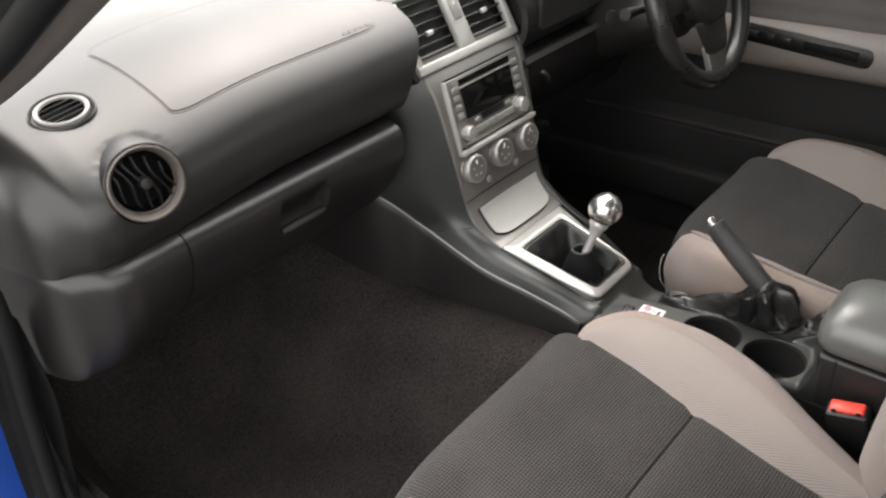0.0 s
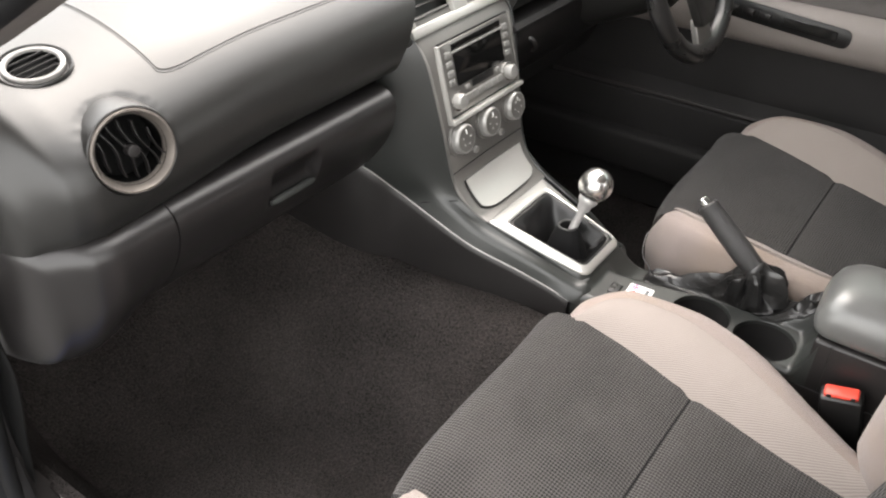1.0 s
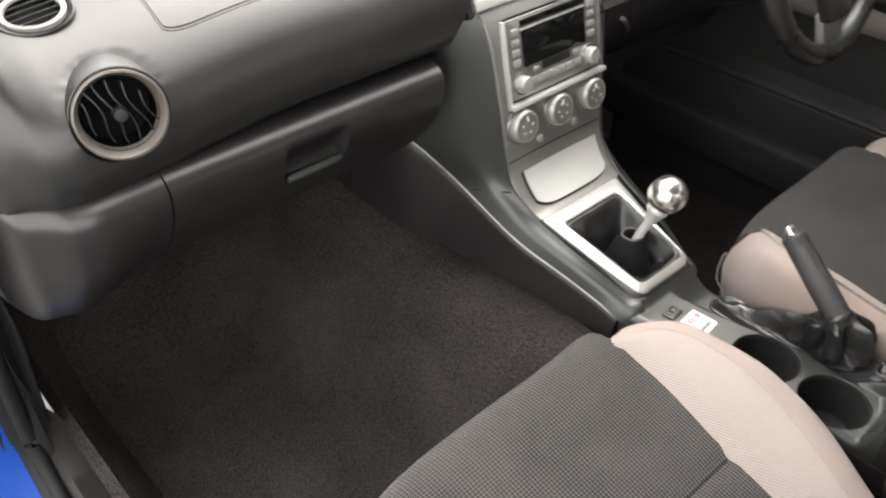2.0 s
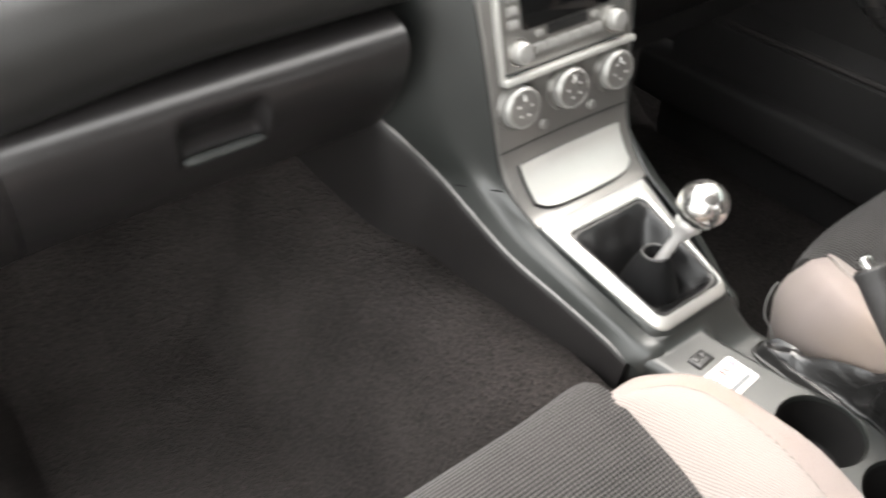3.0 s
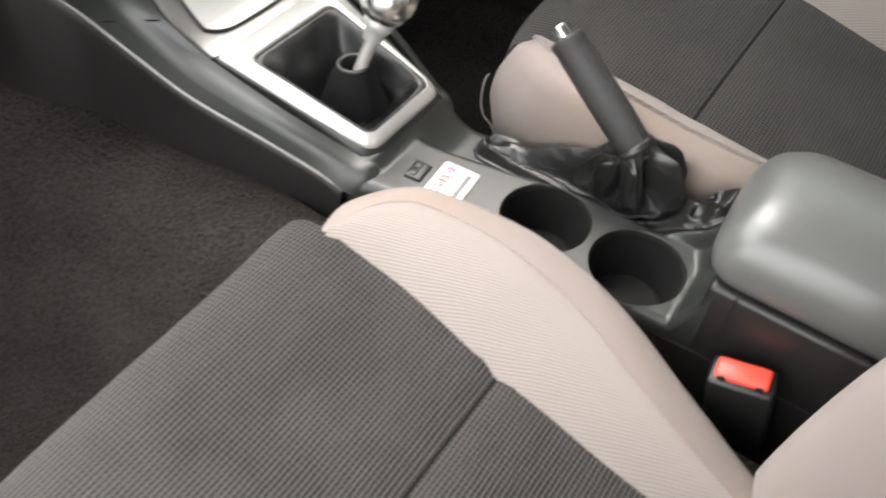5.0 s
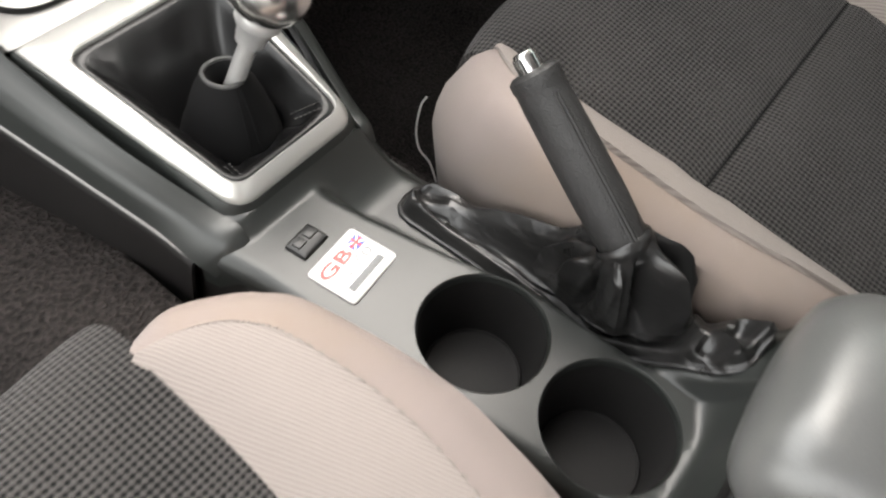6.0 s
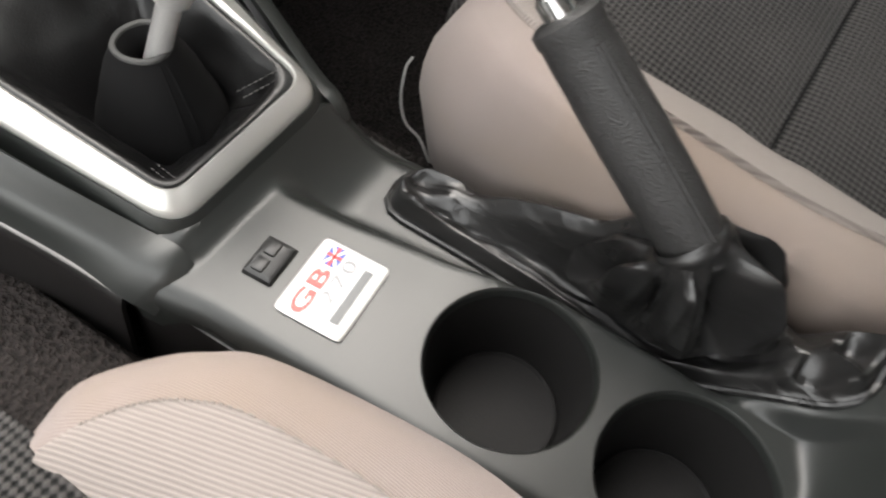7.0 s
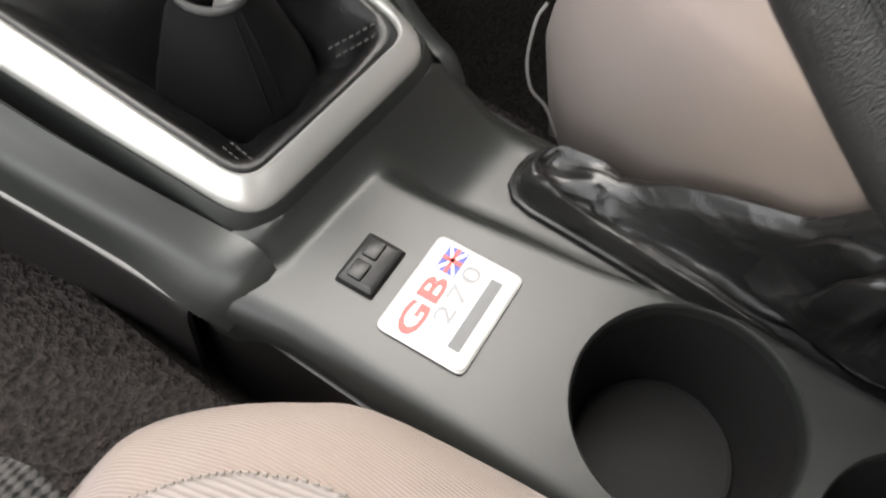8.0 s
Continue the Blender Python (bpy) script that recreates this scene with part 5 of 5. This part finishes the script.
# seat belt buckle between seat and console
bk = thing("seat_belt_buckle", (-0.082, -0.32, 0.25), "black seat belt buckle with a bright red button", "buckle")
KB = Matrix.Translation((-0.082, -0.322, 0.372)) @ pose(0, 0, 0, -12, -8, 8)
part("housing", box(0, 0, -0.040, 0.026, 0.050, 0.092, 0.004, 3, KB), M_BLACK, bk)
part("release_button", box(0.001, 0.0, 0.0055, 0.0185, 0.041, 0.012, 0.0035, 3, KB), M_RED, bk, "bright red release button")
for q in (-1, 1):
    part("rivet", lathe([(0.0030, 0), (0.0028, 0.0012), (0.0004, 0.0016)], 12, KB @ Matrix.Translation((-0.0082, q * 0.014, 0.0085)) @ pose(0, 0, 0, 0, -90, 0)), M_BLACK, bk)
part("stalk", box(0, 0, -0.13, 0.014, 0.03, 0.10, 0.004, 2, KB), M_BLACK, bk)

wire = thing("seat_wire", (0.095, 0.03, 0.30), "thin bent metal wire beside the driver's seat", "wire")
part("loop", tube(curve([(0.1005, 0.026, 0.384), (0.0985, 0.029, 0.374), (0.0975, 0.030, 0.350), (0.0985, 0.026, 0.331), (0.1030, 0.018, 0.318), (0.104, 0.010, 0.30)], 24), 0.0008, 8), M_STEEL, wire)

# ---------------------------------------------------------------- driver's side
wheel = thing("steering_wheel", (0.345, 0.13, 0.738), "three-spoke steering wheel in black leather with satin spokes", "steering wheel")
WM = Matrix.Translation((0.392, 0.140, 0.722)) @ Matrix.Rotation(radians(70), 4, "X") @ Matrix.Scale(0.895, 4)
rim = [WM @ Vector((0.168 * math.cos(a), 0.168 * math.sin(a), 0)) for a in [2 * math.pi * k / 72 for k in range(72)]]
part("rim", tube(rim, 0.0165, 14, closed=True), M_RIM, wheel)
hubp = rounded([(-0.062, 0.055, 0), (-0.072, -0.01, 0), (-0.045, -0.062, 0), (0.045, -0.062, 0), (0.072, -0.01, 0), (0.062, 0.055, 0)], 0.03, 6)
part("hub_pad", plate(hubp, 0.034, WM @ pose(0, 0, -0.006), 0.014), M_BLACK, wheel, "black airbag hub pad", 60)
part("hub_emblem", lathe([(0.022, 0.0), (0.021, 0.003), (0.001, 0.0045)], 28, WM @ pose(0, 0.004, 0.027), 1.3, 0.9), M_FASCIA, wheel, "plain oval emblem shape")
part("emblem_ring", lathe([(0.0225, 0.0), (0.0245, 0.0), (0.0245, 0.0028), (0.0228, 0.0032)], 28, WM @ pose(0, 0.004, 0.027), 1.3, 0.9, close=True), M_STEEL, wheel)
for a in (4, 176):
    sp = WM @ pose(0, 0, 0, 0, 0, a)
    part("spoke", plate(rounded([(0.055, -0.020, 0), (0.160, -0.026, 0), (0.160, 0.022, 0), (0.055, 0.024, 0)], 0.008, 3), 0.014, sp @ pose(0, 0, -0.006), 0.004), M_DASH, wheel)
part("lower_spoke", plate(rounded([(-0.034, -0.162, 0), (0.034, -0.162, 0), (0.030, -0.100, 0), (-0.030, -0.100, 0)], 0.008, 3), 0.012, WM @ pose(0, 0, -0.006), 0.004), M_FASCIA, wheel, "satin grey lower spoke")
part("spoke_pad", plate(rounded([(-0.031, -0.118, 0), (0.031, -0.118, 0), (0.052, -0.045, 0), (-0.052, -0.045, 0)], 0.012, 4), 0.016, WM @ pose(0, 0, 0.002), 0.004), M_DASH, wheel)
binn = thing("instrument_binnacle", (0.345, 0.45, 0.82), "dark hooded instrument binnacle on the driver's dash", "instrument panel")
hood = []
for k in range(9):
    y = 0.30 + 0.34 * k / 8
    h = 0.935 - 0.10 * (k / 8) ** 1.5 - (0.012 if k == 0 else 0)
    w = 0.205 + (0 if k else -0.008)
    prof = rounded([(0.345 - w, 0.70, 0), (0.345 + w, 0.70, 0), (0.345 + w * 0.86, h, 0), (0.345 - w * 0.86, h, 0)], [0.01, 0.01, 0.05, 0.05], 6)
    hood.append([(p.x, y, p.y) for p in prof])
part("hood", loft(hood), M_MATT, binn)
for gx, gr in ((0.245, 0.042), (0.345, 0.055), (0.445, 0.042)):
    GM = facing((gx, 0.298, 0.845), (0, -1, 0.15))
    part("gauge_ring", lathe([(gr, -0.004), (gr + 0.004, -0.004), (gr + 0.004, 0.004), (gr, 0.005)], 36, GM, close=True), M_FASCIA, binn)
    part("gauge_face", lathe([(gr, -0.001), (gr, 0.0), (0.001, 0.0)], 36, GM), M_GLOSS, binn)
col = thing("steering_column", (0.345, 0.25, 0.72), "black steering column shroud with control stalks", "steering column")
part("shroud", loft([[WM @ Vector((w * math.cos(a), -0.01 + h * math.sin(a), z)) for a in [2 * math.pi * i / 28 for i in range(28)]] for z, w, h in ((-0.035, 0.05, 0.055), (-0.05, 0.062, 0.065), (-0.12, 0.07, 0.07), (-0.22, 0.075, 0.075))]), M_DASH, col)
for sx in (-1, 1):
    part("stalk", tube([WM @ Vector((sx * 0.05, 0.0, -0.065)), WM @ Vector((sx * 0.13, 0.012, -0.062)), WM @ Vector((sx * 0.175, 0.016, -0.058))], [0.006, 0.007, 0.010], 12), M_BLACK, col)
part("ignition_barrel", lathe([(0.013, 0), (0.012, 0.006), (0.006, 0.007), (0.001, 0.007)], 24, Matrix.Translation((0.262, 0.235, 0.70)) @ pose(0, 0, 0, 80, 0, -40)), M_DASHLOW, col)
knee = thing("knee_panel", (0.36, 0.35, 0.55), "dark knee panel below the steering column", "panel")
part("panel", slab([[(x, 0.30 + 0.14 * t + end_back(x), 0.665 - 0.22 * t + 0.03 * math.sin(t * math.pi)) for x in [0.098 + 0.592 * i / 24 for i in range(25)]] for t in [k / 12 for k in range(13)]], 0.01), M_MATT, knee)
part("grab_hook", tube(curve([(0.15, 0.318, 0.63), (0.155, 0.298, 0.625), (0.165, 0.295, 0.61), (0.172, 0.305, 0.60)], 12), 0.004, 8), M_DASHLOW, knee)
for k, x in enumerate((0.22, 0.33, 0.45)):
    pd = thing("pedal", (x, 0.70, 0.2), "black floor pedal with a rubber pad", "pedal", "pedals")
    part("pad", box(x, 0.66, 0.22, 0.06 if k < 2 else 0.045, 0.012, 0.055 if k < 2 else 0.12, 0.004, 2), M_RUBBER, pd)
    part("arm", tube([(x, 0.668, 0.22), (x, 0.72, 0.36), (x, 0.80, 0.52)], 0.007, 8), M_BLACK, pd)
hook = thing("mat_hook", (0.20, 0.20, 0.1), "small bright metal hooks on the driver's carpet", "hook")
for x, y in ((0.185, 0.155), (0.225, 0.150), (0.150, 0.07)):
    part("hook_pin", lathe([(0.004, 0), (0.0035, 0.003), (0.0005, 0.004)], 12, pose(x, y, floor_z(x, y) + 0.002)), M_CHROME, hook)

# driver's door
DX = 0.660
door = thing("driver_door", (0.70, 0.0, 0.2), "closed driver's door with beige armrest and dark lower panel", "car door")


def door_skin(z0, z1, n, dx, bow=0.0):
    return slab([[(DX + dx(z0 + (z1 - z0) * k / n, y), y, z0 + (z1 - z0) * k / n) for y in [0.60 - 1.5 * j / 40 for j in range(41)]] for k in range(n + 1)], 0.012)


def armrest_out(z, y):
    return -0.035 * smoothstep(0.47, 0.505, z) * smoothstep(0.64, 0.585, z)


part("upper_panel", door_skin(0.612, 0.86, 10, lambda z, y: 0.0 + 0.05 * (z - 0.612)), M_DOORCLOTH, door, "grey cloth upper door panel")
strip_rows = []
for z, o in ((0.616, 0.002), (0.608, -0.020), (0.598, -0.034), (0.585, -0.040), (0.560, -0.040), (0.540, -0.036), (0.525, -0.026), (0.514, -0.006), (0.508, 0.006)):
    strip_rows.append([(DX + o, y, z) for y in [0.60 - 1.5 * j / 40 for j in range(41)]])
part("armrest", slab(strip_rows, 0.010), M_DOORTRIM, door, "beige vinyl armrest strip")
part("lower_panel", door_skin(0.10, 0.516, 26, lambda z, y: 0.012 - 0.045 * smoothstep(0.380, 0.362, z)), M_MATT, door, "black lower door panel with a map pocket")
part("pocket_edge", tube([(DX - 0.036, y, 0.371) for y in [0.5 - 0.9 * k / 10 for k in range(11)]], 0.006, 8), M_SILL, door)
SWITCHES = Matrix.Translation((DX - 0.0395, 0.028, 0.582)) @ pose(0, 0, 0, 90, 0, -90) @ pose(0, 0, 0, 0, 0, -5)
pocket = part("switch_panel", plate(rrect(0.26, 0.036, 0.016, 5), 0.003, SWITCHES, 0.001), M_BLACK, door, "dark switch panel and pull cup in the armrest")
part("pull_cup", box(0.055, 0.001, 0.0030, 0.10, 0.018, 0.003, 0.001, 1, SWITCHES), M_GLOSS, pocket)
for k in range(3):
    part("window_switch", box(-0.030 - 0.032 * k, 0, 0.004, 0.022, 0.014, 0.006, 0.002, 2, SWITCHES), M_DASHLOW, pocket)
part("inner_handle", lathe([(0.030, 0.0), (0.034, 0.004), (0.03, 0.006), (0.001, 0.003)], 28, Matrix.Translation((DX - 0.002, 0.10, 0.665)) @ pose(0, 0, 0, 0, -90, 0), 0.8, 1.9), M_BLACK, door, "dark recessed door handle")
# out-of-view pane, added to dim light through the driver's window
part("window_glass", slab([[(0.690 - 0.10 * t, y, 0.85 + 0.31 * t) for y in (0.42 - 0.26 * t, 0.1, -0.2, -0.62)] for t in (0, 0.25, 0.5, 0.75, 1)], 0.004), M_GLASS, door, "unseen tinted pane added to dim the driver's side")
sill_r = structure("sill_trim_right", box(0.615, -0.1, 0.235, 0.075, 1.5, 0.09, 0.012, 3), M_MATT, "dark sill trim along the driver's side", "sill trim")
bolt = thing("roof_rail", (0.6, -0.4, 1.15), "body-coloured roof rail over the side windows", "roof rail")
for sx in (-1, 1):
    part("rail", tube(curve([(sx * 0.715, 0.60, 0.80), (sx * 0.70, 0.33, 0.89), (sx * 0.66, 0.02, 1.06), (sx * 0.60, -0.22, 1.17), (sx * 0.59, -0.8, 1.19), (sx * 0.62, -1.35, 1.05)], 30), 0.030, 12), M_PILLAR, bolt)

# ---------------------------------------------------------------- passenger door opening
ap = thing("a_pillar", (-0.70, 0.3, 0.9), "grey-brown windscreen pillar trim with a black rubber seal", "pillar")
line = curve([(-0.735, 0.62, 0.74), (-0.725, 0.42, 0.84), (-0.712, 0.22, 0.935), (-0.69, 0.02, 1.05), (-0.65, -0.20, 1.16)], 24)
part("trim", slab([[p + Vector((0.055, 0.05, -0.006)), p + Vector((0.03, 0.03, 0.012)), p + Vector((0.008, 0.012, 0.010)), p] for p in line], 0.006), M_PILLAR, ap)
part("seal", tube([p + Vector((-0.012, -0.006, -0.004)) for p in line], 0.014, 12), M_RUBBER, ap, "black rubber seal")
part("outer_skin", slab([[p + Vector((-0.022, 0.0, -0.006)), p + Vector((-0.040, 0.02, 0.004)), p + Vector((-0.05, 0.07, 0.012))] for p in line], 0.005), M_RUBBER, ap, "black rubber-faced outer edge")

post = thing("door_post", (-0.76, 0.55, 0.3), "blue painted front door post with a black rubber seal", "car body")
outline = curve([(-0.752, 0.42, 0.83), (-0.748, 0.40, 0.72), (-0.745, 0.405, 0.60), (-0.745, 0.46, 0.45), (-0.745, 0.525, 0.24), (-0.745, 0.51, 0.145), (-0.745, 0.42, 0.10), (-0.745, 0.2, 0.09), (-0.745, -0.9, 0.09)], 70)
part("seal", tube(outline, 0.011, 10), M_RUBBER, post, "black rubber door seal")
part("painted_flange", slab([[p + Vector((-0.021, 0.008, -0.008)), p + Vector((-0.040, 0.020, -0.014)), p + Vector((-0.060, 0.045, -0.035)), p + Vector((-0.074, 0.09, -0.10)), p + Vector((-0.080, 0.14, -0.22))] for p in outline[6:]], 0.004), M_BLUE, post, "blue painted body flange")
part("inner_flange", slab([[p + Vector((-0.006, 0, -0.003)), p + Vector((-0.014, 0.003, -0.006)), p + Vector((-0.024, 0.010, -0.010))] for p in outline], 0.004), M_RUBBER, post, "dark rubber-faced inner flange")
# black sheet added to stop the bright outside showing past the seal
part("sill_filler", slab([[p + Vector((-0.034, 0.016, -0.022)), p + Vector((0.006, 0.006, -0.022)), p + Vector((0.022, 0.030, -0.060)), p + Vector((0.030, 0.045, -0.150))] for p in outline[14:]], 0.003), M_RUBBER, post, "black filler sheet added behind the seal to close a gap")
part("kick_trim", slab([[p + Vector((0.004 + 0.004 * e, 0.0, -0.010 * (1 - e))), p + Vector((0.006 + 0.016 * e, 0.01 * e, 0.012 * e - 0.010 * (1 - e))), p + Vector((0.008 + 0.042 * e, 0.02 * e, 0.006 * e - 0.012 * (1 - e))), p + Vector((0.010 + 0.052 * e, 0.05 * e, -0.06 * e - 0.014 * (1 - e)))] for p, e in [(p, smoothstep(0, 14, k)) for k, p in enumerate(outline[27:])]], 0.004), M_SILL, post, "grey-brown plastic sill and kick trim")
